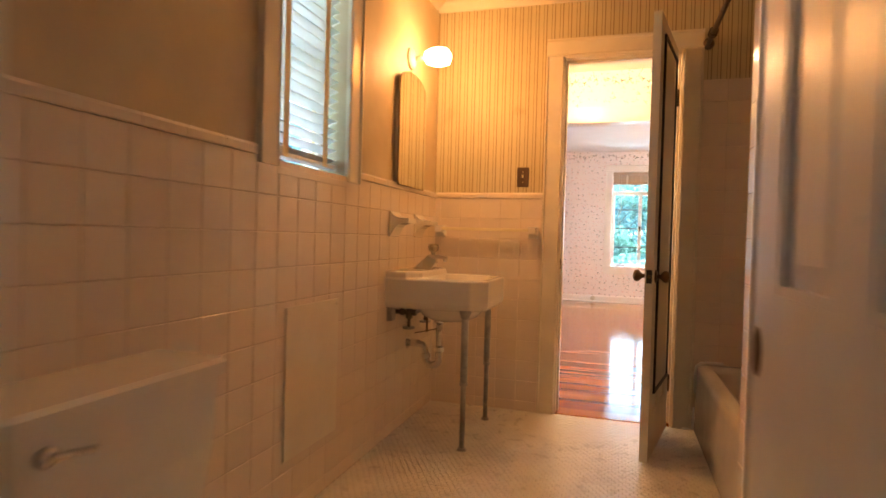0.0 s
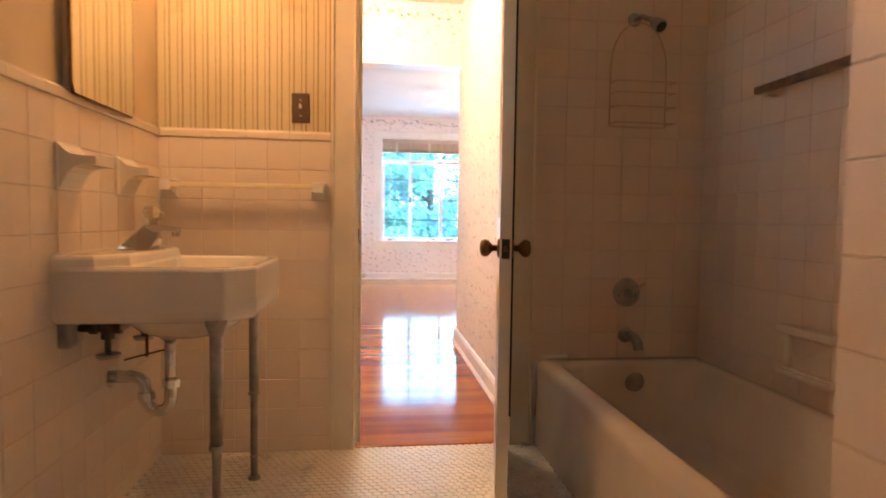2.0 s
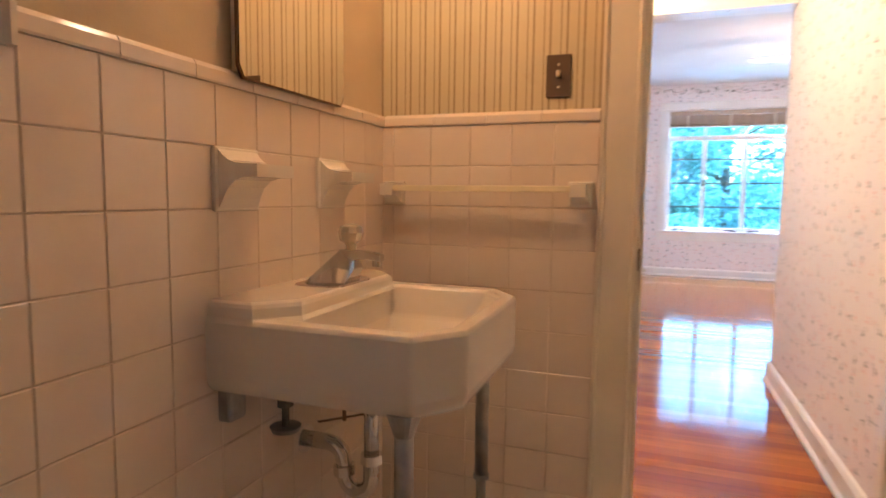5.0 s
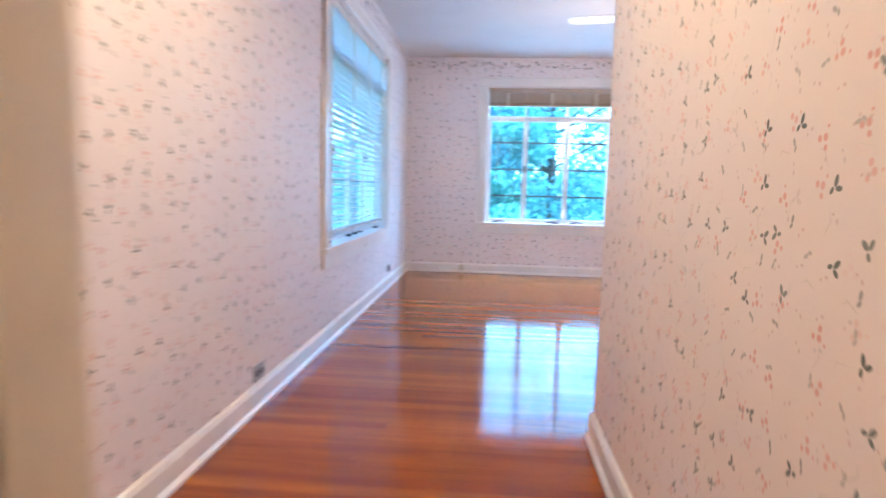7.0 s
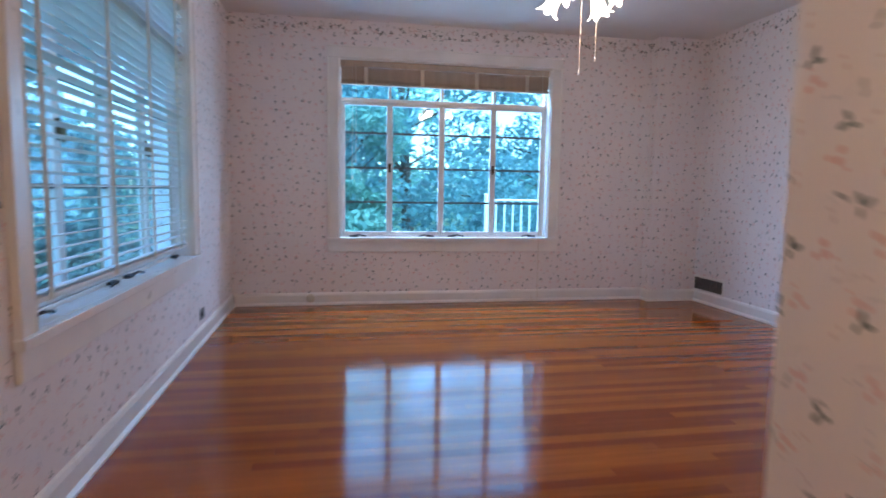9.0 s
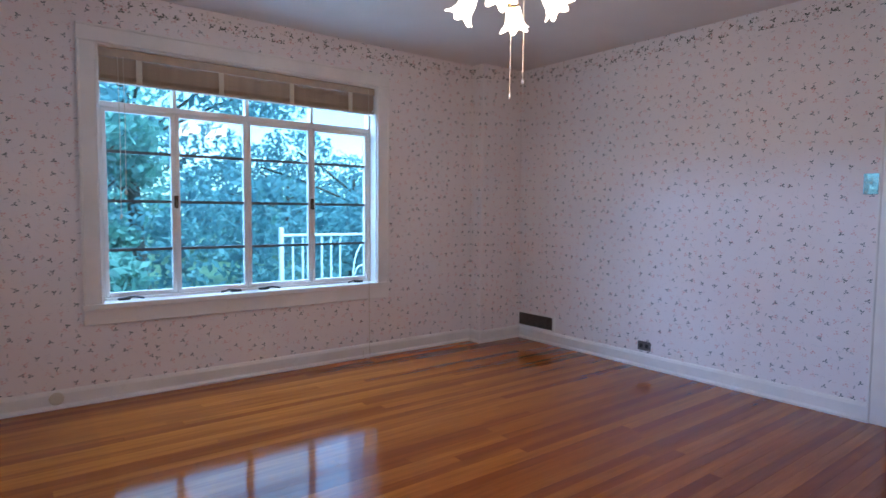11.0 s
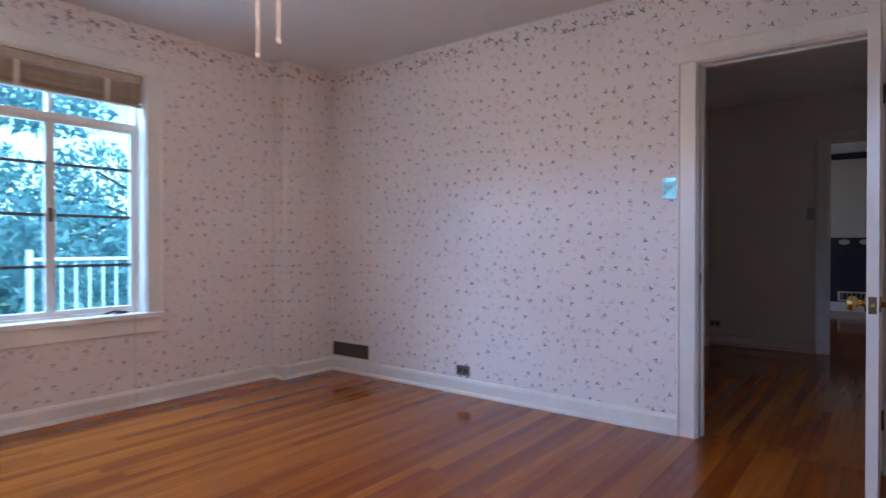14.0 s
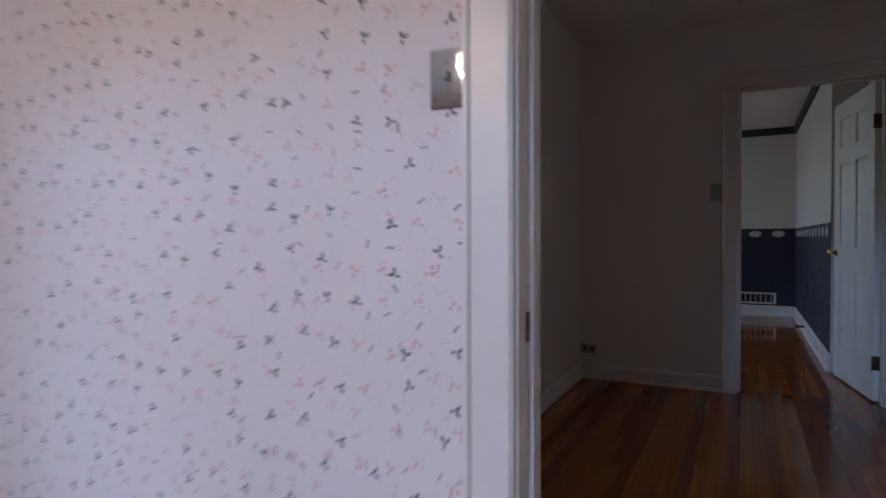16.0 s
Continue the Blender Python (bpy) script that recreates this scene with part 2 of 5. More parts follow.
M_TRIM = plain("white_gloss_paint", (0.80, 0.78, 0.75), 0.32, vary=0.08, bump=0.08, grain=60)
M_BTRIM = plain("cream_gloss_paint", (0.74, 0.68, 0.57), 0.35, vary=0.1, bump=0.08, grain=60)
M_CEIL = plain("ceiling_paint", (0.74, 0.71, 0.69), 0.8, vary=0.06, scale=1.5)
M_BCEIL = plain("bath_ceiling_paint", (0.72, 0.65, 0.52), 0.75, vary=0.1, scale=1.5)
M_HALL = plain("hall_wall_paint", (0.62, 0.57, 0.54), 0.7, vary=0.06, scale=1.2)
M_WOOD = boards("varnished_fir_boards", (0.26, 0.056, 0.007), (0.49, 0.148, 0.019), 0.085)
M_SUB = plain("floor_gap", (0.06, 0.03, 0.015), 0.8)
M_PORC = plain("glazed_porcelain", (0.80, 0.76, 0.69), 0.1, vary=0.06, bump=0.0)
M_TUB = plain("tub_enamel", (0.74, 0.70, 0.65), 0.16, vary=0.08, bump=0.0)
M_CHROME = plain("chrome", (0.72, 0.71, 0.70), 0.14, 1.0, vary=0.1, bump=0.0)
M_STEEL = plain("dull_steel", (0.40, 0.40, 0.41), 0.38, 1.0, vary=0.25, scale=25)
M_BRASS = plain("polished_brass", (0.62, 0.42, 0.16), 0.2, 1.0, vary=0.15, bump=0.0)
M_BRONZE = plain("dark_bronze", (0.16, 0.10, 0.06), 0.35, 1.0, vary=0.3, scale=30)
M_DARK = plain("dark_iron", (0.035, 0.033, 0.032), 0.5, 0.3, vary=0.3, scale=30)
M_VENT = plain("brown_metal", (0.10, 0.085, 0.07), 0.55, vary=0.2, scale=20)
M_GLASS = glass_material()
M_BLIND = plain("painted_slat", (0.70, 0.69, 0.66), 0.45, vary=0.06)
M_BLINDB = plain("tan_slat", (0.47, 0.37, 0.28), 0.55, vary=0.12, scale=20)
M_TAPE = plain("cotton_tape", (0.62, 0.57, 0.47), 0.9, vary=0.08)
M_BTAPE = plain("yellowed_tape", (0.85, 0.66, 0.38), 0.9, vary=0.1)
M_MIRROR = plain("mirror", (0.86, 0.86, 0.84), 0.02, 1.0, vary=0.02, bump=0.0)
M_NAVY = plain("navy_wallpaper", (0.022, 0.025, 0.045), 0.6, vary=0.15)
M_SHELL = plain("pale_motif", (0.50, 0.48, 0.46), 0.6)
M_GREY = plain("grey_plate", (0.34, 0.33, 0.32), 0.4, vary=0.08)
M_MUNTIN = plain("dark_grey_paint", (0.10, 0.11, 0.12), 0.45)
M_GROUND = plain("grass_ground", (0.08, 0.13, 0.07), 0.9, vary=0.5, scale=2)
M_BARK = plain("bark", (0.09, 0.07, 0.055), 0.9, vary=0.4, scale=8, bump=0.6, grain=25)
M_LEAF = leaves_material("leaf_green", (0.10, 0.23, 0.25), (0.19, 0.38, 0.40))
M_LEAFB = leaves_material("leaf_light", (0.09, 0.23, 0.19), (0.23, 0.44, 0.38))
M_RAIL = plain("white_iron", (0.80, 0.80, 0.80), 0.4, vary=0.05)


def hall_tint_material():
    """A thin translucent sheet that tints the light from the added hall opening."""
    n = Nodes("hall_light_tint", 0.9)
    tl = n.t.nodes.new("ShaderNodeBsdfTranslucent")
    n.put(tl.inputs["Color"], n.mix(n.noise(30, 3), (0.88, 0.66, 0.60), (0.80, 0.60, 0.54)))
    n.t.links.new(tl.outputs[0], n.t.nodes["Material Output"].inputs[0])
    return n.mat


M_HALL_TINT = hall_tint_material()

# ---- building blocks ----
def part(name, bm, material, parent=None, label="", smooth=False, kind=""):
    me = bpy.data.meshes.new(name)
    bm.to_mesh(me)
    bm.free()
    me.materials.append(material)
    if smooth:
        me.polygons.foreach_set("use_smooth", [True] * len(me.polygons))
    ob = new(name, me)
    ob.parent = parent
    if label or kind:
        tagged(ob, label, kind=kind)
    return ob


def thing(name, label, category, at=(0, 0, 0), group="", turn=0.0):
    ob = new(name)
    ob.empty_display_size = 0.05
    ob.matrix_world = pose(*at, 0, 0, turn)
    return tagged(ob, label, category, group)


def setting(name, bm, material, label, category, smooth=False):
    return tagged(part(name, bm, material, smooth=smooth), label, category, kind="structure")


def box(bm, x0, x1, y0, y1, z0, z1, bevel=0.0, m=None):
    r = bmesh.ops.create_cube(bm, size=1.0)
    vs = r["verts"]
    bmesh.ops.scale(bm, vec=(abs(x1 - x0), abs(y1 - y0), abs(z1 - z0)), verts=vs)
    bmesh.ops.translate(bm, vec=((x0 + x1) / 2, (y0 + y1) / 2, (z0 + z1) / 2), verts=vs)
    if bevel:
        es = list({e for v in vs for e in v.link_edges})
        g = bmesh.ops.bevel(bm, geom=es, offset=bevel, segments=2, affect="EDGES", profile=0.5)
        vs = list({v for f in g["faces"] for v in f.verts} | {v for v in vs if v.is_valid})
    if m is not None:
        bmesh.ops.transform(bm, matrix=m, verts=[v for v in vs if v.is_valid])
    return vs


def boxes(*items, bevel=0.0):
    bm = bmesh.new()
    for it in items:
        box(bm, *it, bevel=bevel)
    return bm


def rod(bm, a, b, r, r2=None, seg=12):
    a, b = Vector(a), Vector(b)
    d = b - a
    m = Matrix.Translation((a + b) / 2) @ d.to_track_quat("Z", "Y").to_matrix().to_4x4()
    bmesh.ops.create_cone(bm, cap_ends=True, segments=seg, radius1=r, radius2=r if r2 is None else r2, depth=d.length, matrix=m)


def rods(*items, seg=12):
    bm = bmesh.new()
    for it in items:
        rod(bm, *it, seg=seg)
    return bm


def turned(profile, seg=20, m=None):
    """A turned body round z from (radius, height) pairs."""
    bm = bmesh.new()
    rings = []
    for r, z in profile:
        rings.append([bm.verts.new((max(r, 1e-4) * math.cos(2 * math.pi * i / seg), max(r, 1e-4) * math.sin(2 * math.pi * i / seg), z)) for i in range(seg)])
    for p, q in zip(rings, rings[1:]):
        for i in range(seg):
            bm.faces.new((p[i], p[(i + 1) % seg], q[(i + 1) % seg], q[i]))
    bm.faces.new(rings[0][::-1])
    bm.faces.new(rings[-1])
    if m is not None:
        bmesh.ops.transform(bm, matrix=m, verts=bm.verts)
    return bm


def tube(points, r, seg=10):
    """A bent round bar along points."""
    bm = bmesh.new()
    ps = [Vector(p) for p in points]
    rings, up = [], None
    for i, p in enumerate(ps):
        d = (ps[min(i + 1, len(ps) - 1)] - ps[max(i - 1, 0)]).normalized()
        if up is None:
            up = d.orthogonal().normalized()
        up = (up - d * up.dot(d)).normalized()
        side = d.cross(up)
        rings.append([bm.verts.new(p + r * (math.cos(a) * up + math.sin(a) * side)) for a in (2 * math.pi * k / seg for k in range(seg))])
    for p, q in zip(rings, rings[1:]):
        for i in range(seg):
            bm.faces.new((p[i], p[(i + 1) % seg], q[(i + 1) % seg], q[i]))
    bm.faces.new(rings[0][::-1])
    bm.faces.new(rings[-1])
    return bm


def slab(axis, u0, u1, z0, z1, t0, t1, holes=()):
    """A wall with openings: axis 'x' means that it faces x and runs along y."""
    us = sorted({u0, u1, *(h[0] for h in holes), *(h[1] for h in holes)})
    zs = sorted({z0, z1, *(h[2] for h in holes), *(h[3] for h in holes)})
    us, zs = [u for u in us if u0 <= u <= u1], [z for z in zs if z0 <= z <= z1]
    bm = bmesh.new()
    def v(u, z, t):
        return bm.verts.new((t, u, z) if axis == "x" else (u, t, z))
    def full(i, j):
        if not (0 <= i < len(us) - 1 and 0 <= j < len(zs) - 1):
            return False
        cu, cz = (us[i] + us[i + 1]) / 2, (zs[j] + zs[j + 1]) / 2
        return not any(h[0] < cu < h[1] and h[2] < cz < h[3] for h in holes)
    for i in range(len(us) - 1):
        for j in range(len(zs) - 1):
            if not full(i, j):
                continue
            a, b, c, d = us[i], us[i + 1], zs[j], zs[j + 1]
            for t in (t0, t1):
                bm.faces.new((v(a, c, t), v(b, c, t), v(b, d, t), v(a, d, t)))
            for (ni, nj, p, q) in ((i - 1, j, (a, c), (a, d)), (i + 1, j, (b, c), (b, d)), (i, j - 1, (a, c), (b, c)), (i, j + 1, (a, d), (b, d))):
                if not full(ni, nj):
                    bm.faces.new((v(*p, t0), v(*q, t0), v(*q, t1), v(*p, t1)))
    bmesh.ops.remove_doubles(bm, verts=bm.verts, dist=1e-5)
    bmesh.ops.recalc_face_normals(bm, faces=bm.faces)
    return bm


def sweep(profile, u0, u1, m):
    """A moulding: a profile of (out, up) pairs drawn out along u; m lays (u, out, up) into the world."""
    bm = bmesh.new()
    a = [bm.verts.new(m @ Vector((u0, o, z))) for o, z in profile]
    b = [bm.verts.new(m @ Vector((u1, o, z))) for o, z in profile]
    k = len(profile)
    for i in range(k):
        bm.faces.new((a[i], a[(i + 1) % k], b[(i + 1) % k], b[i]))
    bm.faces.new(a[::-1])
    bm.faces.new(b)
    bmesh.ops.recalc_face_normals(bm, faces=bm.faces)
    return bm


def along(axis, at, sign):
    """Lays (u, out, up) onto a wall at the plane axis = at, with out towards sign."""
    if axis == "x":
        return Matrix(((0, sign, 0, at), (1, 0, 0, 0), (0, 0, 1, 0), (0, 0, 0, 1)))
    return Matrix(((1, 0, 0, 0), (0, sign, 0, at), (0, 0, 1, 0), (0, 0, 0, 1)))


BASE = ((0.0, 0.0), (0.03, 0.0), (0.03, 0.012), (0.018, 0.026), (0.018, 0.088), (0.010, 0.104), (0.0, 0.110))


def baseboard(axis, at, sign, u0, u1, material=None, h=1.0):
    return setting("baseboard", sweep([(o, z * h) for o, z in BASE], u0, u1, along(axis, at, sign)), material or M_TRIM,
                   "white painted wooden baseboard with a shoe moulding", "baseboard")


CASE = ((0.0, 0.0), (0.016, 0.0), (0.022, 0.008), (0.018, 0.014), (0.018, 0.086), (0.026, 0.092), (0.026, 0.1), (0.0, 0.1))


def casing(parent, axis, at, sign, u0, u1, z0, z1, material, w=0.1, bottom=False):
    """Door or window trim round an opening: two uprights and a head."""
    m = along(axis, at, sign)
    k = w / 0.1
    def upright(u, d):
        bm = bmesh.new()
        pts = [(u - d * z * k, o) for o, z in CASE]
        lo = [bm.verts.new(m @ Vector((x, o, z0))) for x, o in pts]
        hi = [bm.verts.new(m @ Vector((x, o, z1))) for x, o in pts]
        n = len(pts)
        for i in range(n):
            bm.faces.new((lo[i], lo[(i + 1) % n], hi[(i + 1) % n], hi[i]))
        bm.faces.new(lo[::-1])
        bm.faces.new(hi)
        bmesh.ops.recalc_face_normals(bm, faces=bm.faces)
        return bm
    part("trim", upright(u0, 1), material, parent)
    part("trim", upright(u1, -1), material, parent)
    part("trim", sweep([(o + 0.001, z1 + z * k) for o, z in CASE], u0 - w, u1 + w, m), material, parent)


# ---- the plan ----
BC, RC = 2.40, 2.49            # ceilings of bathroom and bedroom
BE, BS = 2.22, -3.20           # bathroom: tub wall and entry wall
BW = 0.028                     # bedroom west wall
BN, BEA = 6.652, 4.386          # bedroom north and east walls
VE, VN = 1.46, 2.03            # vestibule east wall and its end
DX0, DX1, DH = 0.76, 1.375, 2.03
EY0, EY1, EH = 2.785, 3.583, 2.03
NX0, NX1, NZ0, NZ1 = 0.955, 2.895, 0.60, 2.165
WY0, WY1 = 3.27, 5.26
TW = 1.41                      # bathroom side wall by the tub
HE, HN, HS = 7.70, 4.30, 1.3   # hall
HY0, HY1, HH = 2.44, 3.235, 2.03
R2E, R2S, R2F = 12.2, 2.38, 2.61   # far room: end wall, recess behind its door, side wall

setting("wall_bath_west", slab("x", BS - 0.12, 0.0, 0, BC + 0.1, -0.2, 0.0, [(-1.72, -1.22, 1.21, 2.12)]), M_BATHPLAIN, "aged tan wallpaper over a tiled wainscot wall with a window", "wall")
setting("wall_bath_north", slab("y", -0.2, BE + 0.12, 0, BC + 0.1, 0.0, 0.065, [(DX0 - 0.02, DX1 + 0.02, -1, DH + 0.02)]), M_STRIPE_Y, "brown striped wallpaper wall with a doorway", "wall")
setting("wall_vestibule_south", slab("y", -0.2, BE + 0.12, 0, RC + 0.1, 0.065, 0.13, [(DX0 - 0.02, DX1 + 0.02, -1, DH + 0.02)]), M_FLORAL_Y, "floral wallpaper wall round the bathroom doorway", "wall")
setting("wall_bath_east", slab("x", -1.80, 0.0, 0, BC + 0.1, BE, BE + 0.12), M_STRIPE_X, "tub alcove wall with striped paper over tile", "wall")
setting("wall_bath_side", slab("x", BS, -1.68, 0, BC + 0.1, TW, TW + 0.12), M_TRIM, "white painted side wall beside the tub", "wall")
setting("wall_tub_end", slab("y", TW + 0.12, BE + 0.12, 0, BC + 0.1, -1.80, -1.68), M_STRIPE_Y, "end wall of the tub alcove", "wall")
setting("wall_bath_south", slab("y", -0.2, TW + 0.12, 0, BC + 0.1, BS - 0.12, BS, [(0.60, 1.27, -1, 2.03)]), M_BTRIM, "painted entry wall with a doorway", "wall")
setting("floor_bath_base", boxes((-0.2, BE + 0.12, BS - 0.12, 0.06, -0.12, -0.004)), M_HEXGROUT, "grout bed of the bathroom floor", "floor")
setting("ceiling_bath", boxes((-0.2, BE + 0.12, BS - 0.12, 0.0, BC, BC + 0.1)), M_BCEIL, "cream painted bathroom ceiling", "ceiling")
# the room behind the entry
setting("wall_entry_west", slab("x", -5.2, BS - 0.12, 0, BC, 0.0, 0.1), M_HALL, "plain painted wall", "wall")
setting("wall_entry_east", slab("x", -5.2, BS - 0.12, 0, BC, 2.2, 2.3), M_HALL, "plain painted wall", "wall")
setting("wall_entry_south", slab("y", 0.0, 2.3, 0, BC, -5.3, -5.2), M_HALL, "plain painted wall", "wall")
setting("ceiling_entry", boxes((-0.1, 2.4, -5.3, BS - 0.12, BC, BC + 0.1)), M_CEIL, "plain painted ceiling", "ceiling")
setting("floor_entry", boxes((-0.1, 2.4, -5.3, BS - 0.12, -0.12, 0.0)), M_WOOD, "varnished wooden floor", "floor")

setting("wall_bedroom_west", slab("x", 0.13, BN + 0.2, 0, RC + 0.1, -0.2, BW, [(WY0, WY1, NZ0, NZ1)]), M_FLORAL_X, "white floral wallpaper wall with a wide window", "wall")
setting("wall_bedroom_north", slab("y", BW, BEA + 0.13, 0, RC + 0.1, BN, BN + 0.2, [(NX0, NX1, NZ0, NZ1)]), M_FLORAL_Y, "white floral wallpaper wall with a wide window", "wall")
setting("wall_chase", slab("y", 3.897, BEA, 0, RC, BN - 0.145, BN), M_FLORAL_Y, "shallow boxed chase in floral wallpaper", "wall")
setting("wall_bedroom_east", slab("x", VN - 0.12, BN, 0, RC + 0.1, BEA, BEA + 0.065, [(EY0 - 0.02, EY1 + 0.02, -1, EH + 0.02)]), M_FLORAL_X, "white floral wallpaper wall with a doorway", "wall")
setting("wall_hall_west", slab("x", HS, BN, 0, RC + 0.1, BEA + 0.065, BEA + 0.13, [(EY0 - 0.02, EY1 + 0.02, -1, EH + 0.02)]), M_HALL, "plain grey painted hall wall", "wall")
setting("wall_bedroom_south", slab("y", VE + 0.12, BEA, 0, RC + 0.1, VN - 0.12, VN), M_FLORAL_Y, "white floral wallpaper wall", "wall")
setting("wall_vestibule_east", slab("x", 0.13, VN, 0, RC + 0.1, VE, VE + 0.12), M_FLORAL_X, "white floral wallpaper side wall", "wall")
setting("wall_header", slab("y", BW, VE, 2.06, RC, VN - 0.12, VN), M_FLORAL_Y, "wallpapered header over the vestibule opening", "wall")
setting("ceiling_bedroom", boxes((-0.2, BEA + 0.065, 0.13, BN + 0.2, RC, RC + 0.1)), M_CEIL, "white painted bedroom ceiling", "ceiling")
setting("floor_bedroom_base", boxes((-0.2, BEA + 0.13, 0.06, BN + 0.2, -0.12, -0.012)), M_SUB, "dark gaps under the floor boards", "floor")

setting("wall_hall_north", slab("y", BEA + 0.13, HE, 0, RC + 0.1, HN, HN + 0.12), M_HALL, "plain grey painted hall wall", "wall")
# the opening is added, out of view, so that daylight brightens the hall
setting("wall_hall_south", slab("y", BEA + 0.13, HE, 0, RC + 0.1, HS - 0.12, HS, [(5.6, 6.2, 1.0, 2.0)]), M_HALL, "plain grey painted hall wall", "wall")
setting("wall_hall_east", slab("x", HS - 0.12, HN + 0.12, 0, RC + 0.1, HE, HE + 0.12, [(HY0 - 0.02, HY1 + 0.02, -1, HH + 0.02)]), M_HALL, "plain grey painted hall wall with a doorway", "wall")
setting("ceiling_hall", boxes((BEA + 0.065, HE + 0.12, HS - 0.12, BN, RC, RC + 0.1)), M_CEIL, "painted hall ceiling", "ceiling")
setting("floor_hall_base", boxes((BEA + 0.13, R2E + 0.1, HS - 0.12, 6.4, -0.12, -0.012)), M_SUB, "dark gaps under the floor boards", "floor")
setting("wall_far_room_south", slab("y", HE + 0.12, R2E + 0.12, 0, RC + 0.1, R2S - 0.12, R2S), M_HALL, "pale painted far room wall", "wall")
setting("wall_far_room_side", boxes((8.72, R2E, R2S, R2F, 0, RC + 0.1)), M_HALL, "pale painted far room wall", "wall")
setting("wall_far_room_east", slab("x", R2S, 6.5, 0, RC + 0.1, R2E, R2E + 0.12), M_HALL, "pale painted far room wall", "wall")
# the opening is made up, out of view, for the far room's fill lamp
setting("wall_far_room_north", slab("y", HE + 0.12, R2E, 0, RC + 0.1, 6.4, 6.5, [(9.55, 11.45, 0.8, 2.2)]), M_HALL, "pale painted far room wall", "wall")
setting("wall_far_room_west", slab("x", HN + 0.12, 6.4, 0, RC + 0.1, HE + 0.02, HE + 0.12), M_HALL, "pale painted far room wall", "wall")
setting("ceiling_far_room", boxes((HE + 0.12, R2E + 0.12, R2S - 0.12, 6.5, RC, RC + 0.1)), M_CEIL, "painted far room ceiling", "ceiling")

# ---- doors, windows and trim of the setting ----
def door_frame(name, axis, u0, u1, h, t0, t1, material, label, sides=((0, 1), (1, 1)), strike=None, w=0.1):
    """A lined doorway: jambs, head, stops and trim on both sides. t0, t1: the wall's two faces."""
    root = thing(name, label, "door frame")
    tagged(root, kind="structure")
    def bx(ua, ub, ta, tb, za, zb):
        return boxes((ta, tb, ua, ub, za, zb) if axis == "x" else (ua, ub, ta, tb, za, zb), bevel=0.002)
    part("jamb", bx(u0 - 0.02, u0, t0 - 0.003, t1 + 0.003, 0, h), material, root)
    part("jamb", bx(u1, u1 + 0.02, t0 - 0.003, t1 + 0.003, 0, h), material, root)
    part("head", bx(u0 - 0.02, u1 + 0.02, t0 - 0.003, t1 + 0.003, h, h + 0.02), material, root)
    c = (t0 + t1) / 2
    part("stop", bx(u0, u0 + 0.012, c - 0.015, c + 0.025, 0, h - 0.001), material, root)
    part("stop", bx(u1 - 0.012, u1, c - 0.015, c + 0.025, 0, h - 0.001), material, root)
    part("stop", bx(u0 + 0.012, u1 - 0.012, c - 0.015, c + 0.025, h - 0.012, h), material, root)
    for at, sign in ((t0, -1), (t1, 1)):
        casing(root, axis, at, sign, u0 - 0.006, u1 + 0.006, 0, h + 0.006, material, w)
    if strike:
        u, z, t, d = strike
        part("strike_plate", bx(u - 0.002 * d, u + 0.002 * d, t - 0.015, t + 0.015, z - 0.03, z + 0.03), M_BRONZE, root, "dark bronze strike plate")
    return root


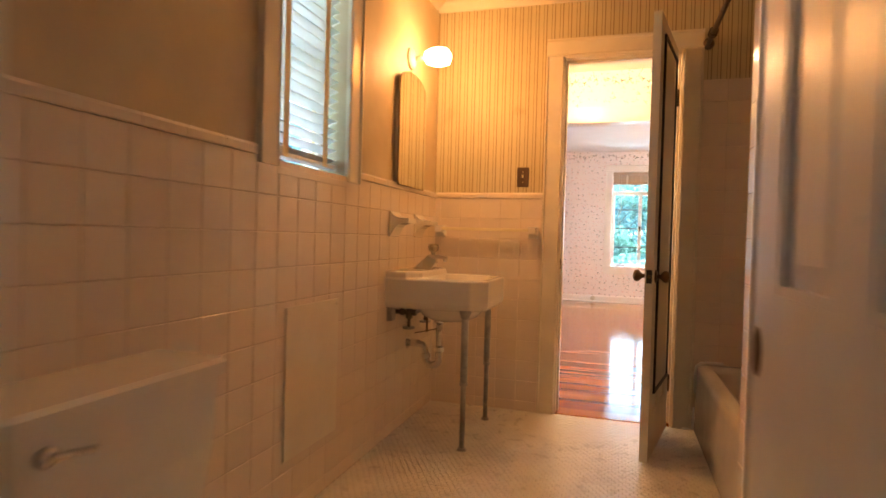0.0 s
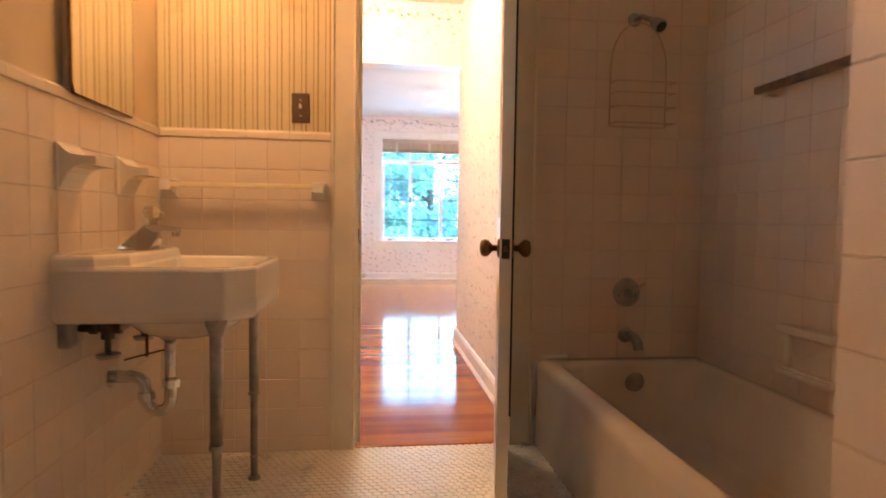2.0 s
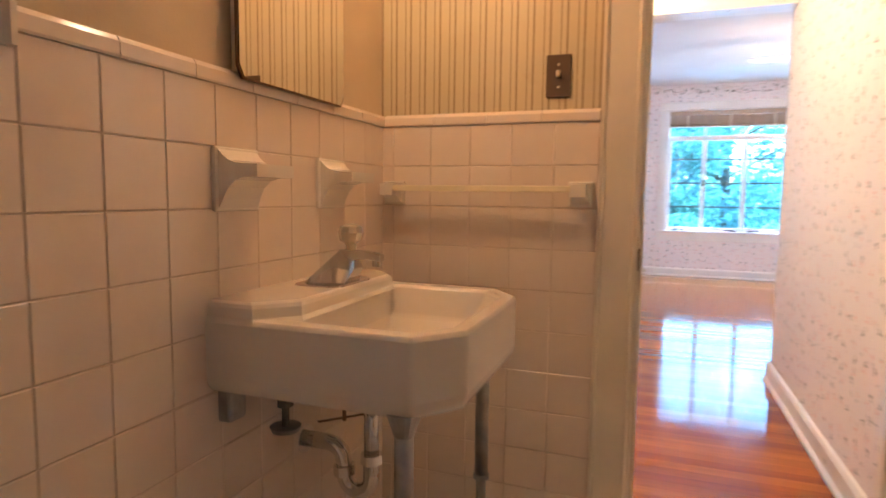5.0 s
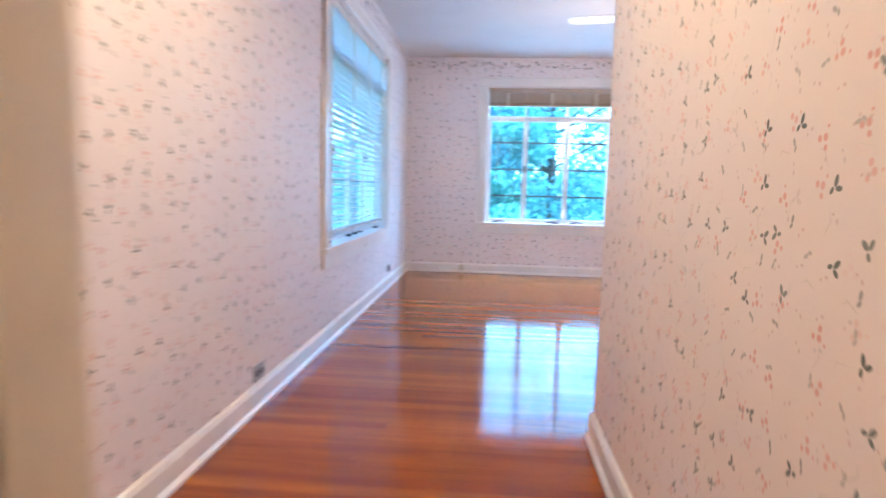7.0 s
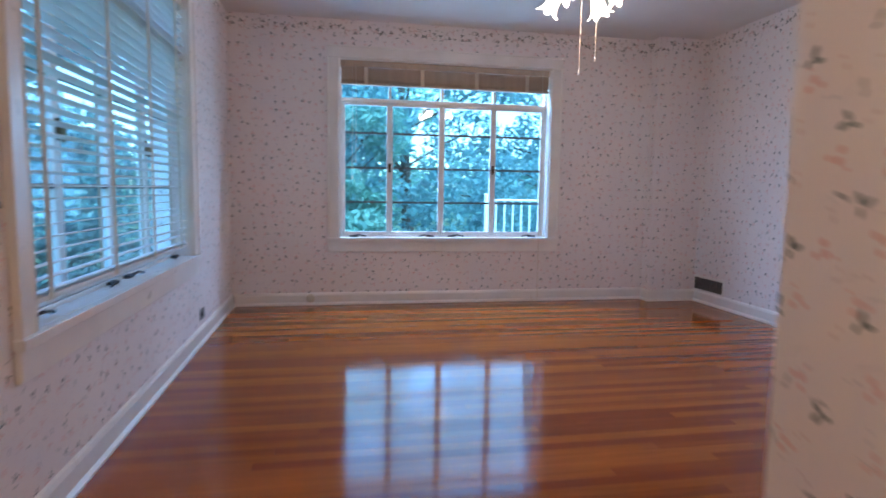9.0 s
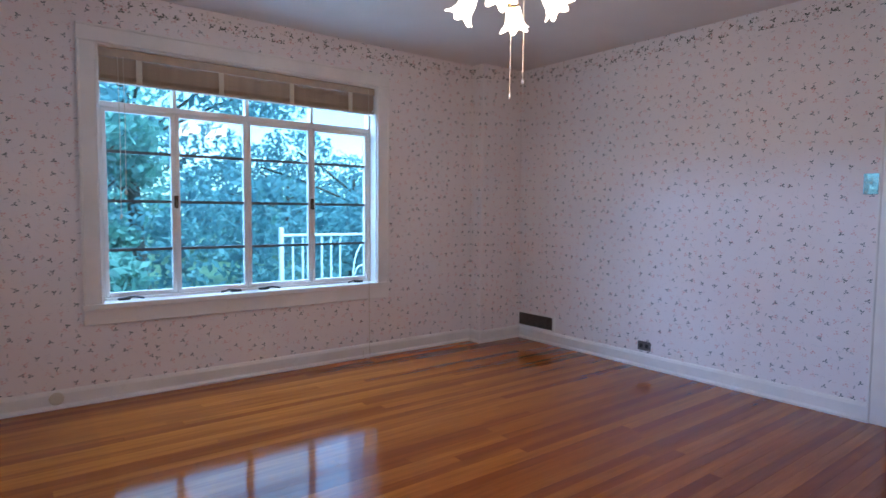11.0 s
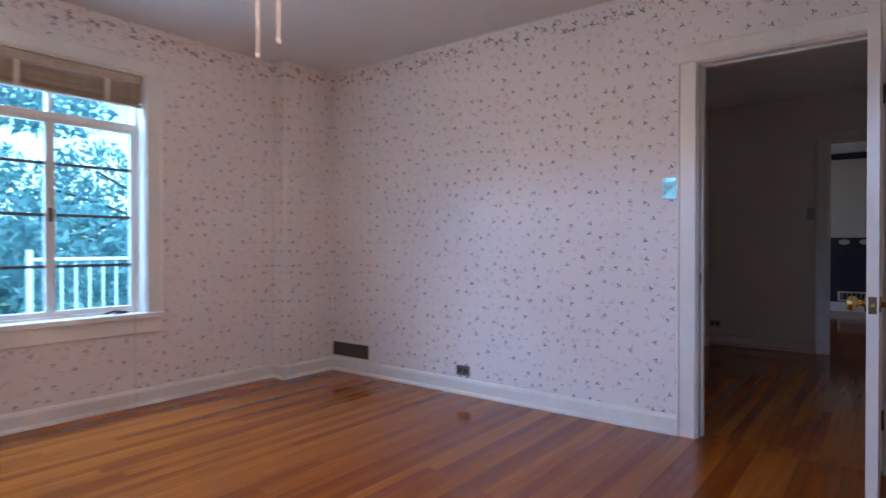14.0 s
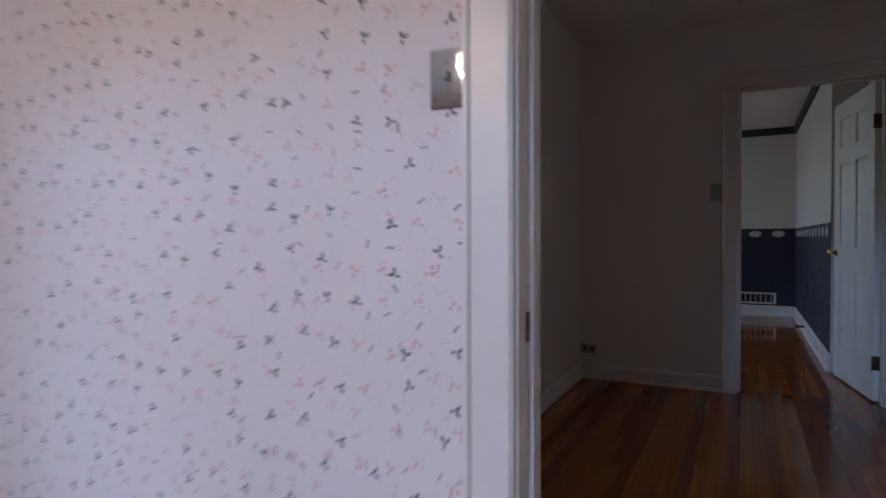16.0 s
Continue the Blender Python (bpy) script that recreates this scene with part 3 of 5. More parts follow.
def panel_door(name, label, w, h, panels, at, turn, paint, knob, knob_z=0.85, t=0.036, group="", kind="door", hinges=True):
    """A hinged leaf: hinge line at the origin, leaf along local x."""
    root = thing(name, label, "door", at, group, turn)
    z0 = 0.012
    leaf = part("leaf", slab("y", 0, w, z0, h, -t / 2, t / 2, panels), paint, root)
    for a, b, c, d in panels:
        bm = bmesh.new()
        box(bm, a, b, -0.006, 0.006, c, d)
        for s in (-1, 1):
            o = 0.035
            lo = [bm.verts.new((x, s * 0.006, z)) for x, z in ((a + 0.012, c + 0.012), (b - 0.012, c + 0.012), (b - 0.012, d - 0.012), (a + 0.012, d - 0.012))]
            hi = [bm.verts.new((x, s * 0.0125, z)) for x, z in ((a + o, c + o), (b - o, c + o), (b - o, d - o), (a + o, d - o))]
            for i in range(4):
                bm.faces.new((lo[i], lo[(i + 1) % 4], hi[(i + 1) % 4], hi[i]))
            bm.faces.new(hi)
        part("panel", bm, paint, leaf)
        for s in (-1, 1):
            bm = bmesh.new()
            y0, y1 = sorted((s * 0.006, s * (t / 2 - 0.002)))
            for x0, x1, za, zb in ((a, a + 0.01, c, d), (b - 0.01, b, c, d), (a + 0.01, b - 0.01, c, c + 0.01), (a + 0.01, b - 0.01, d - 0.01, d)):
                box(bm, x0, x1, y0, y1, za, zb)
            part("moulding", bm, paint, leaf)
    kx = w - 0.06
    for s in (-1, 1):
        m = Matrix.Translation((kx, s * t / 2, knob_z)) @ Matrix.Rotation(radians(-90 * s), 4, "X")
        k = part("knob", turned([(0.010, 0.0), (0.010, 0.022), (0.017, 0.027), (0.026, 0.036), (0.028, 0.046), (0.024, 0.056), (0.012, 0.061)], 20, m), knob, root, "round metal door knob", True)
        part("rose", turned([(0.03, -0.001), (0.03, 0.003), (0.024, 0.007), (0.012, 0.008)], 20, m), knob, k, smooth=True)
    part("latch_plate", boxes((w - 0.001, w + 0.0015, -0.012, 0.012, knob_z - 0.03, knob_z + 0.03)), M_DARK if knob is M_BRONZE else M_BRONZE, root, "dark metal latch plate")
    part("latch_bolt", boxes((w, w + 0.009, -0.006, 0.006, knob_z - 0.008, knob_z + 0.008), bevel=0.002), knob, root)
    if hinges:
        for z in (0.25, h - 0.25):
            g = part("hinge", rods(((-0.004, t / 2 + 0.004, z - 0.045), (-0.004, t / 2 + 0.004, z + 0.045), 0.006), seg=10), M_BRONZE, root, "dark bronze butt hinge", True)
            part("hinge_leaf", boxes((-0.003, 0.0, -t / 2, t / 2, z - 0.045, z + 0.045)), M_BRONZE, g)
    return root


FOUR = lambda w, h: [(0.1, w / 2 - 0.04, 0.20, 0.72), (w / 2 + 0.04, w - 0.1, 0.20, 0.72), (0.1, w / 2 - 0.04, 0.94, h - 0.11), (w / 2 + 0.04, w - 0.1, 0.94, h - 0.11)]
SIX = lambda w, h: [(a, b, c, d) for a, b in ((0.11, w / 2 - 0.045), (w / 2 + 0.045, w - 0.11)) for c, d in ((0.22, 0.80), (0.97, 1.58), (1.68, h - 0.12))]

door_frame("door_1", "y", DX0, DX1, DH, 0.0, 0.13, M_BTRIM, "cream painted bathroom door frame with wide trim", strike=(DX0 + 0.002, 0.86, 0.03, 1))
bath_door = panel_door("panel_door", "white four-panel door standing open beside the tub", 0.605, 2.02, FOUR(0.605, 2.02), (1.335, -0.046, 0), -101.6, M_BTRIM, M_BRONZE, 0.845)
dm = part("door_mirror", boxes((0.10, 0.50, 0.0182, 0.024, 0.32, 1.93)), M_MIRROR, bath_door, "tall mirror on the door")
part("mirror_frame", boxes((0.085, 0.10, 0.0182, 0.028, 0.305, 1.945), (0.50, 0.515, 0.0182, 0.028, 0.305, 1.945), (0.10, 0.50, 0.0182, 0.028, 0.305, 0.32), (0.10, 0.50, 0.0182, 0.028, 1.93, 1.945)), M_DARK, dm)

door_frame("door_2", "x", EY0, EY1, EH, BEA, BEA + 0.13, M_TRIM, "white painted bedroom door frame with wide trim", strike=(EY1 - 0.002, 0.87, BEA + 0.05, 1))
panel_door("panel_door", "white six-panel door with brass knobs standing open into the bedroom", 0.80, 1.99, SIX(0.80, 1.99), (BEA - 0.012, EY0 + 0.022, 0), 180.0, M_TRIM, M_BRASS, 0.84)
door_frame("door_3", "x", HY0, HY1, HH, HE, HE + 0.12, M_HALL, "grey painted door frame across the hall")
panel_door("panel_door", "white six-panel door standing open into the far room", 0.78, 2.02, SIX(0.78, 2.02), (HE + 0.125, HY0 + 0.025, 0), 9.0, M_TRIM, M_BRASS, 0.93)
panel_door("entry_door", "white panelled entry door folded open with a dark keyhole plate", 0.62, 2.02, FOUR(0.62, 2.02), (1.262, BS + 0.01, 0), 90.0, M_TRIM, M_BRONZE, 0.64)
bd = [o for o in bpy.data.objects if o.name == "entry_door"][0]
for s in (-1, 1):
    part("keyhole_plate", turned([(0.019, 0), (0.019, 0.002), (0.014, 0.004), (0.005, 0.004)], 18, Matrix.Translation((0.598, s * 0.018, 0.865)) @ Matrix.Rotation(radians(-90 * s), 4, "X") @ Matrix.Diagonal((1, 1.6, 1, 1))), M_BRONZE, bd, "oval dark bronze keyhole plate", True)
# closed door in the hall's north wall
hf = thing("door_4", "white painted closed door with trim in the hall", "door")
tagged(hf, kind="structure")
casing(hf, "y", HN, -1, 5.72, 6.45, 0, 2.03, M_TRIM)
part("leaf", boxes((5.73, 6.44, HN - 0.012, HN - 0.002, 0.01, 2.02)), M_TRIM, hf)

# bathroom side wall: trim, strike plate and hatch
sd = thing("door_5", "white painted trim board with a strike plate and small hatch", "trim")
tagged(sd, kind="structure")
part("trim", boxes((TW - 0.022, TW - 0.001, -1.815, -1.795, 0.0, 2.1), bevel=0.004), M_TRIM, sd)
part("strike_plate", boxes((TW - 0.004, TW - 0.0005, -1.860, -1.850, 0.88, 0.95)), M_TRIM, sd, "painted-over strike plate")
part("hatch", boxes((TW - 0.006, TW - 0.0005, -2.16, -1.885, 0.40, 0.62), bevel=0.002), M_TRIM, sd)
part("trim", boxes((0.0, 0.60, BS, BS + 0.17, 0.0, 2.2), bevel=0.004), M_BTRIM, sd)

# baseboards
baseboard("x", BW, 1, 0.13, BN)
baseboard("y", BN, -1, BW + 0.03, 3.897)
baseboard("x", 3.897, -1, BN - 0.175, BN - 0.03)
baseboard("y", BN - 0.145, -1, 3.872, BEA)
baseboard("x", BEA, -1, EY1 + 0.105, BN - 0.175)
baseboard("x", BEA, -1, VN, EY0 - 0.105)
baseboard("x", VE, -1, 0.155, VN + 0.03)
baseboard("y", VN, 1, VE, BEA - 0.03)
baseboard("y", 0.13, 1, BW + 0.03, DX0 - 0.105)
baseboard("x", HE, -1, HY1 + 0.105, HN, M_HALL)
baseboard("x", HE, -1, HS, HY0 - 0.105, M_HALL)
baseboard("y", HN, -1, 6.56, HE - 0.03, M_HALL)
baseboard("y", HN, -1, 4.53, 5.61, M_HALL)
baseboard("y", R2F, 1, 8.72, R2E, M_TRIM, 1.3)
baseboard("x", R2E, -1, R2F + 0.03, 6.4, M_TRIM, 1.3)

# wallpaper borders under the ceiling
def border(axis, at, sign, u0, u1):
    lo, hi = sorted((at, at + sign * 0.0015))
    b = (lo, hi, u0, u1, RC - 0.125, RC - 0.004) if axis == "x" else (u0, u1, lo, hi, RC - 0.125, RC - 0.004)
    return setting("trim_border", boxes(b), M_BORDER_X if axis == "x" else M_BORDER_Y, "floral wallpaper border strip under the ceiling", "border")


border("x", BW, 1, 0.13, BN)
border("y", BN, -1, BW + 0.002, 3.897)
border("x", 3.897, -1, BN - 0.147, BN - 0.002)
border("y", BN - 0.145, -1, 3.897, BEA)
border("x", BEA, -1, VN, BN - 0.147)
border("x", VE, -1, 0.13, VN - 0.12)
border("y", VN - 0.12, -1, BW + 0.002, VE - 0.002)
setting("trim_header", boxes((BW, VE, VN - 0.135, VN - 0.121, 2.055, 2.175), (BW, VE, VN - 0.135, VN + 0.012, 2.04, 2.058)), M_TRIM, "painted board along the bottom of the header", "trim")
setting("trim_crown_bath", sweep([(0, BC), (0.05, BC), (0.045, BC - 0.012), (0.012, BC - 0.05), (0, BC - 0.055)], 0.0, BE, along("y", 0.0, -1)), M_BTRIM, "cream crown moulding", "trim")
setting("trim_crown_bath_west", sweep([(0, BC), (0.05, BC), (0.045, BC - 0.012), (0.012, BC - 0.05), (0, BC - 0.055)], BS, -0.05, along("x", 0.0, 1)), M_BTRIM, "cream crown moulding", "trim")
setting("threshold_bath", boxes((DX0, DX1, 0.0, 0.13, -0.01, 0.004), bevel=0.003), M_WOOD, "worn wooden door threshold", "threshold")

# far room: dark wainscot, border and crown
def band(name, axis, at, sign, u0, u1, z0, z1, d, mat, label):
    lo, hi = sorted((at, at + sign * d))
    return setting(name, boxes((lo, hi, u0, u1, z0, z1) if axis == "x" else (u0, u1, lo, hi, z0, z1)), mat, label, "trim")


for ax, at, sg, a, b in (("y", R2F, 1, 8.72, R2E), ("x", R2E, -1, R2F, 6.4)):
    band("trim_wainscot", ax, at, sg, a, b, 0.13, 1.02, 0.004, M_NAVY, "navy wallpaper on the lower wall")
    band("trim_chair_border", ax, at, sg, a, b, 1.02, 1.16, 0.006, M_NAVY, "navy wallpaper border with pale motifs")
    band("trim_far_crown", ax, at, sg, a, b, RC - 0.10, RC - 0.005, 0.03, M_NAVY, "dark crown moulding")
    bm = bmesh.new()
    u = a + 0.2
    while u < b - 0.2:
        p = (u, at + sg * 0.008, 1.09) if ax == "y" else (at - 0.008, u, 1.09)
        bmesh.ops.create_uvsphere(bm, u_segments=10, v_segments=6, radius=0.5, matrix=Matrix.Translation(p) @ Matrix.Diagonal((0.15, 0.006, 0.085, 1) if ax == "y" else (0.006, 0.15, 0.085, 1)))
        u += 0.27
    setting("trim_border_motif", bm, M_SHELL, "pale shell-like motifs along the border", "border")
v2 = thing("wall_vent", "white slotted wall vent low on the far room wall", "vent", (R2E - 0.005, 3.13, 0.235))
part("frame", boxes((-0.012, 0, -0.30, 0.30, -0.075, -0.055), (-0.012, 0, -0.30, 0.30, 0.055, 0.075), (-0.012, 0, -0.30, -0.27, -0.055, 0.055), (-0.012, 0, 0.27, 0.30, -0.055, 0.055)), M_TRIM, v2)
part("backing", boxes((-0.003, 0, -0.27, 0.27, -0.055, 0.055)), M_DARK, v2)
for i in range(9):
    part("slat", boxes((-0.010, -0.004, -0.27 + 0.06 * i + 0.02, -0.27 + 0.06 * i + 0.04, -0.055, 0.055)), M_GREY, v2)
ds = thing("door_stop", "small dark spring door stop on the baseboard", "door stop", (10.7, R2F + 0.02, 0.08))
part("spring", rods(((0, 0, 0), (0, 0.06, 0), 0.012)), M_DARK, ds)
part("tip", rods(((0, 0.06, 0), (0, 0.08, 0), 0.018)), M_DARK, ds, "dark rubber tip")


# ---- windows ----
def casement(name, label, axis, at, out, u0, u1, z0, z1, cols, rail, muntins, trim, outward):
    """Casement window in an opening: trim, stool, apron, frame, sashes with muntins, panes, cranks and latches.
    at: the inner wall face; out: the sign of the way outdoors."""
    root = thing(name, label, "window")
    tagged(root, kind="structure")
    def bx(ua, ub, da, db, za, zb):
        a, b = sorted((at + out * da, at + out * db))
        return (a, b, ua, ub, za, zb) if axis == "x" else (ua, ub, a, b, za, zb)
    casing(root, axis, at, -out, u0, u1, z0, z1, trim, 0.105)
    part("window_sill", boxes(bx(u0 - 0.115, u1 + 0.115, -0.035, -0.001, z0 - 0.03, z0 + 0.004), bx(u0 + 0.001, u1 - 0.001, -0.002, 0.1, z0 - 0.02, z0 + 0.004), bevel=0.003), trim, root)
    part("apron", boxes(bx(u0 - 0.105, u1 + 0.105, -0.018, -0.001, z0 - 0.125, z0 - 0.03), bevel=0.003), trim, root)
    f0, f1 = 0.09, 0.15
    part("reveal", boxes(bx(u0, u0 + 0.008, 0.0, f0, z0, z1), bx(u1 - 0.008, u1, 0.0, f0, z0, z1), bx(u0 + 0.008, u1 - 0.008, 0.0, f0, z1 - 0.008, z1)), trim, root)
    fr = [bx(u0, u0 + 0.025, f0, f1, z0, z1), bx(u1 - 0.025, u1, f0, f1, z0, z1), bx(u0 + 0.025, u1 - 0.025, f0, f1, z0, z0 + 0.02), bx(u0 + 0.025, u1 - 0.025, f0, f1, z1 - 0.03, z1), bx(u0 + 0.025, u1 - 0.025, f0, f1, rail - 0.015, rail + 0.02)]
    part("window_frame", boxes(*fr, bevel=0.003), trim, root)
    n = len(cols) - 1
    for i in range(n):
        a, b = cols[i], cols[i + 1]
        g = 0.026
        za, zb = z0 + 0.021, rail - 0.016
        a2, b2 = max(a + 0.001, u0 + 0.026), min(b - 0.001, u1 - 0.026)
        sash = part("sash", boxes(bx(a2, a2 + g, f0 + 0.008, f0 + 0.045, za, zb), bx(b2 - g, b2, f0 + 0.008, f0 + 0.045, za, zb), bx(a2 + g, b2 - g, f0 + 0.008, f0 + 0.045, za, za + 0.03), bx(a2 + g, b2 - g, f0 + 0.008, f0 + 0.045, zb - 0.025, zb), bevel=0.003), trim, root)
        zs = [za + 0.03, *muntins, zb - 0.025]
        for m in muntins:
            part("muntin", boxes(bx(a2 + g, b2 - g, f0 + 0.014, f0 + 0.038, m - 0.009, m + 0.009)), M_MUNTIN, sash, "dark thin muntin bar")
        for p, q in zip(zs, zs[1:]):
            ob = part("pane", boxes(bx(a2 + g, b2 - g, f0 + 0.024, f0 + 0.027, p, q)), M_GLASS, sash)
            ob.visible_shadow = False
        ob = part("pane", boxes(bx(a2, b2, f0 + 0.024, f0 + 0.027, rail + 0.021, z1 - 0.031)), M_GLASS, root)
        ob.visible_shadow = False
        if i < n - 1:
            part("mullion", boxes(bx(b - 0.012, b + 0.012, f0 + 0.002, f1, rail + 0.021, z1 - 0.031)), trim, root)
        # sash crank
        cu = a2 + 0.10 if i % 2 == 0 else b2 - 0.10
        c = part("crank", boxes(bx(cu - 0.035, cu + 0.035, f0 - 0.035, f0 - 0.003, z0 + 0.005, z0 + 0.020), bevel=0.004), M_DARK, root, "dark iron window crank")
        e = (1 if i % 2 == 0 else -1)
        pts = [(cu, f0 - 0.03, z0 + 0.018), (cu + e * 0.05, f0 - 0.045, z0 + 0.026), (cu + e * 0.11, f0 - 0.05, z0 + 0.014)]
        pts = [((at + out * d, u, z) if axis == "x" else (u, at + out * d, z)) for u, d, z in pts]
        part("crank_handle", tube(pts, 0.006, 8), M_DARK, c)
        if i % 2 == 0:
            lz = (z0 + rail) / 2 + 0.02
            la = part("latch", boxes(bx(b - 0.013, b + 0.013, f0 - 0.004, f0 + 0.008, lz - 0.04, lz + 0.04), bevel=0.003), M_BRONZE, root, "dark bronze sash latch")
            part("latch_lever", boxes(bx(b - 0.006, b + 0.006, f0 - 0.022, f0 - 0.004, lz - 0.045, lz + 0.01), bevel=0.003), M_BRONZE, la)
    return root


MZ = (0.92, 1.23, 1.54)
casement("window_1", "wide white casement window with four sashes and dark muntins", "y", BN, 1, NX0, NX1, NZ0, NZ1, (NX0, 1.406, 1.885, 2.377, NX1), 1.825, MZ, M_TRIM, 1)
casement("window_2", "wide white casement window with four sashes behind a lowered blind", "x", BW, -1, WY0, WY1, NZ0, NZ1, (WY0, 3.73, 4.23, 4.73, WY1), 1.825, (1.03, 1.43), M_TRIM, -1)


def slat_mesh(length, width, tilt, crown=0.003):
    bm = bmesh.new()
    k = 4
    top = []
    for s in (0.0, length):
        row = []
        for i in range(k + 1):
            w = (i / k - 0.5) * width
            h = crown * (1 - (2 * i / k - 1) ** 2)
            row.append(bm.verts.new((s, w * math.cos(tilt) - h * math.sin(tilt), w * math.sin(tilt) + h * math.cos(tilt))))
        top.append(row)
    low = [[bm.verts.new((v.co.x, v.co.y, v.co.z - 0.0022)) for v in row] for row in top]
    for i in range(k):
        bm.faces.new((top[0][i], top[1][i], top[1][i + 1], top[0][i + 1]))
        bm.faces.new((low[0][i + 1], low[1][i + 1], low[1][i], low[0][i]))
    bm.faces.new((top[0][0], low[0][0], low[1][0], top[1][0]))
    bm.faces.new((top[1][k], low[1][k], low[0][k], top[0][k]))
    for e in (0, 1):
        for i in range(k):
            bm.faces.new((top[e][i], top[e][i + 1], low[e][i + 1], low[e][i]))
    bmesh.ops.recalc_face_normals(bm, faces=bm.faces)
    me = bpy.data.meshes.new("slat")
    bm.to_mesh(me)
    bm.free()
    return me


def blind(label, at, turn, length, top, bottom, count, width, tilt, mat, tapes, tape_mat, cords=()):
    """A venetian blind: head rail, slats, tapes, bottom rail and cords. It hangs at local y 0 along local x."""
    root = thing("venetian_blind", label, "blind", at, "", turn)
    part("head_rail", boxes((0, length, -0.03, 0.03, top - 0.055, top), bevel=0.004), mat, root)
    part("bottom_rail", boxes((0, length, -0.025, 0.025, bottom, bottom + 0.018), bevel=0.005), mat, root)
    me = slat_mesh(length - 0.01, width, tilt)
    me.materials.append(mat)
    for i in range(count):
        z = bottom + 0.03 + (top - 0.07 - bottom - 0.03) * i / (count - 1)
        ob = new("slat", me)
        ob.parent = root
        ob.location = (0.005, random.uniform(-0.001, 0.001), z + random.uniform(-0.001, 0.001))
        ob.rotation_euler = (random.uniform(-0.03, 0.03), random.uniform(-0.0015, 0.0015), 0)
    for u in tapes:
        for s in (-1, 1):
            y = s * (width / 2 + 0.003)
            part("tape", boxes((u - 0.017, u + 0.017, y - 0.0008, y + 0.0008, bottom + 0.002, top - 0.02)), tape_mat, root, "woven ladder tape")
    for u, z, y in cords:
        c = part("cord", tube([(u, y, top - 0.05), (u + 0.004, y, (top + z) / 2), (u, y, z)], 0.0022, 6), M_TAPE, root, "thin lift cord")
        part("tassel", turned([(0.003, 0), (0.008, -0.012), (0.006, -0.03)], 10, Matrix.Translation((u, y, z))), M_TAPE, c)
    return root


blind("tan venetian blind drawn up into a tight bundle", (NX0 + 0.012, BN + 0.045, 0), 0.0, NX1 - NX0 - 0.024, 2.155, 1.95, 30, 0.05, -0.6, M_BLINDB, (0.22, 0.72, 1.22, 1.70), M_TAPE,
      ((0.10, 1.15, -0.035), (0.13, 1.3, -0.035)))
blind("white venetian blind let down with its slats half open", (BW - 0.045, WY0 + 0.012, 0), 90.0, WY1 - WY0 - 0.024, 2.155, 0.665, 34, 0.05, radians(-7), M_BLIND, (0.16, 0.74, 1.28, 1.80), M_TAPE)
cord = thing("blind_cord", "long pale blind cord hanging from the window to the floor", "cord")
part("cord", tube([(2.80, BN - 0.03, 2.15), (2.806, BN - 0.04, 1.4), (2.80, BN - 0.045, 0.7), (2.802, BN - 0.05, 0.15), (2.80, BN - 0.06, 0.03), (2.775, BN - 0.075, 0.006), (2.74, BN - 0.06, 0.02), (2.745, BN - 0.05, 0.06)], 0.0022, 6), M_TAPE, cord)

# bathroom window
bwn = thing("window_3", "small cream bathroom window behind an open blind", "window")
tagged(bwn, kind="structure")
casing(bwn, "x", 0.0, 1, -1.72, -1.22, 1.21, 2.12, M_BTRIM, 0.11)
part("window_sill", boxes((-0.12, 0.012, -1.72, -1.22, 1.185, 1.212), bevel=0.003), M_TILE, bwn, "glazed tile sill")
part("window_frame", boxes((-0.17, -0.11, -1.72, -1.69, 1.212, 2.12), (-0.17, -0.11, -1.25, -1.22, 1.212, 2.12), (-0.17, -0.11, -1.69, -1.25, 1.212, 1.25), (-0.17, -0.11, -1.69, -1.25, 2.08, 2.12), bevel=0.003), M_TRIM, bwn)
part("muntin", boxes((-0.15, -0.13, -1.69, -1.25, 1.64, 1.655)), M_DARK, bwn)
part("muntin", boxes((-0.15, -0.13, -1.478, -1.462, 1.25, 1.639)), M_DARK, bwn)
part("pane", boxes((-0.142, -0.139, -1.69, -1.25, 1.25, 2.08)), M_GLASS, bwn).visible_shadow = False
part("crank", tube([(-0.10, -1.35, 1.225), (-0.07, -1.33, 1.235), (-0.06, -1.30, 1.225)], 0.008, 8), M_DARK, bwn, "dark iron window crank")
blind("white venetian blind with open slats and pale tapes", (-0.055, -1.715, 0), 90.0, 0.49, 2.115, 1.255, 20, 0.048, radians(-22), M_BLIND, (0.10, 0.38), M_BTAPE)

# ---- bathroom things ----
def outline(points, z):
    return [(x, y, z) for x, y in points]


def lofted(loops, cap_first=True, cap_last=True):
    bm = bmesh.new()
    rings = [[bm.verts.new(p) for p in lp] for lp in loops]
    k = len(rings[0])
    for a, b in zip(rings, rings[1:]):
        for i in range(k):
            bm.faces.new((a[i], a[(i + 1) % k], b[(i + 1) % k], b[i]))
    if cap_first:
        bm.faces.new(rings[0][::-1])
    if cap_last:
        bm.faces.new(rings[-1])
    bmesh.ops.recalc_face_normals(bm, faces=bm.faces)
    return bm


def rounded(x0, x1, y0, y1, r, z, n=6):
    pts = []
    for cx, cy, a0 in ((x1 - r, y1 - r, 0), (x0 + r, y1 - r, 90), (x0 + r, y0 + r, 180), (x1 - r, y0 + r, 270)):
        for i in range(n + 1):
            a = radians(a0 + 90 * i / n)
            pts.append((cx + r * math.cos(a), cy + r * math.sin(a), z))
    return pts


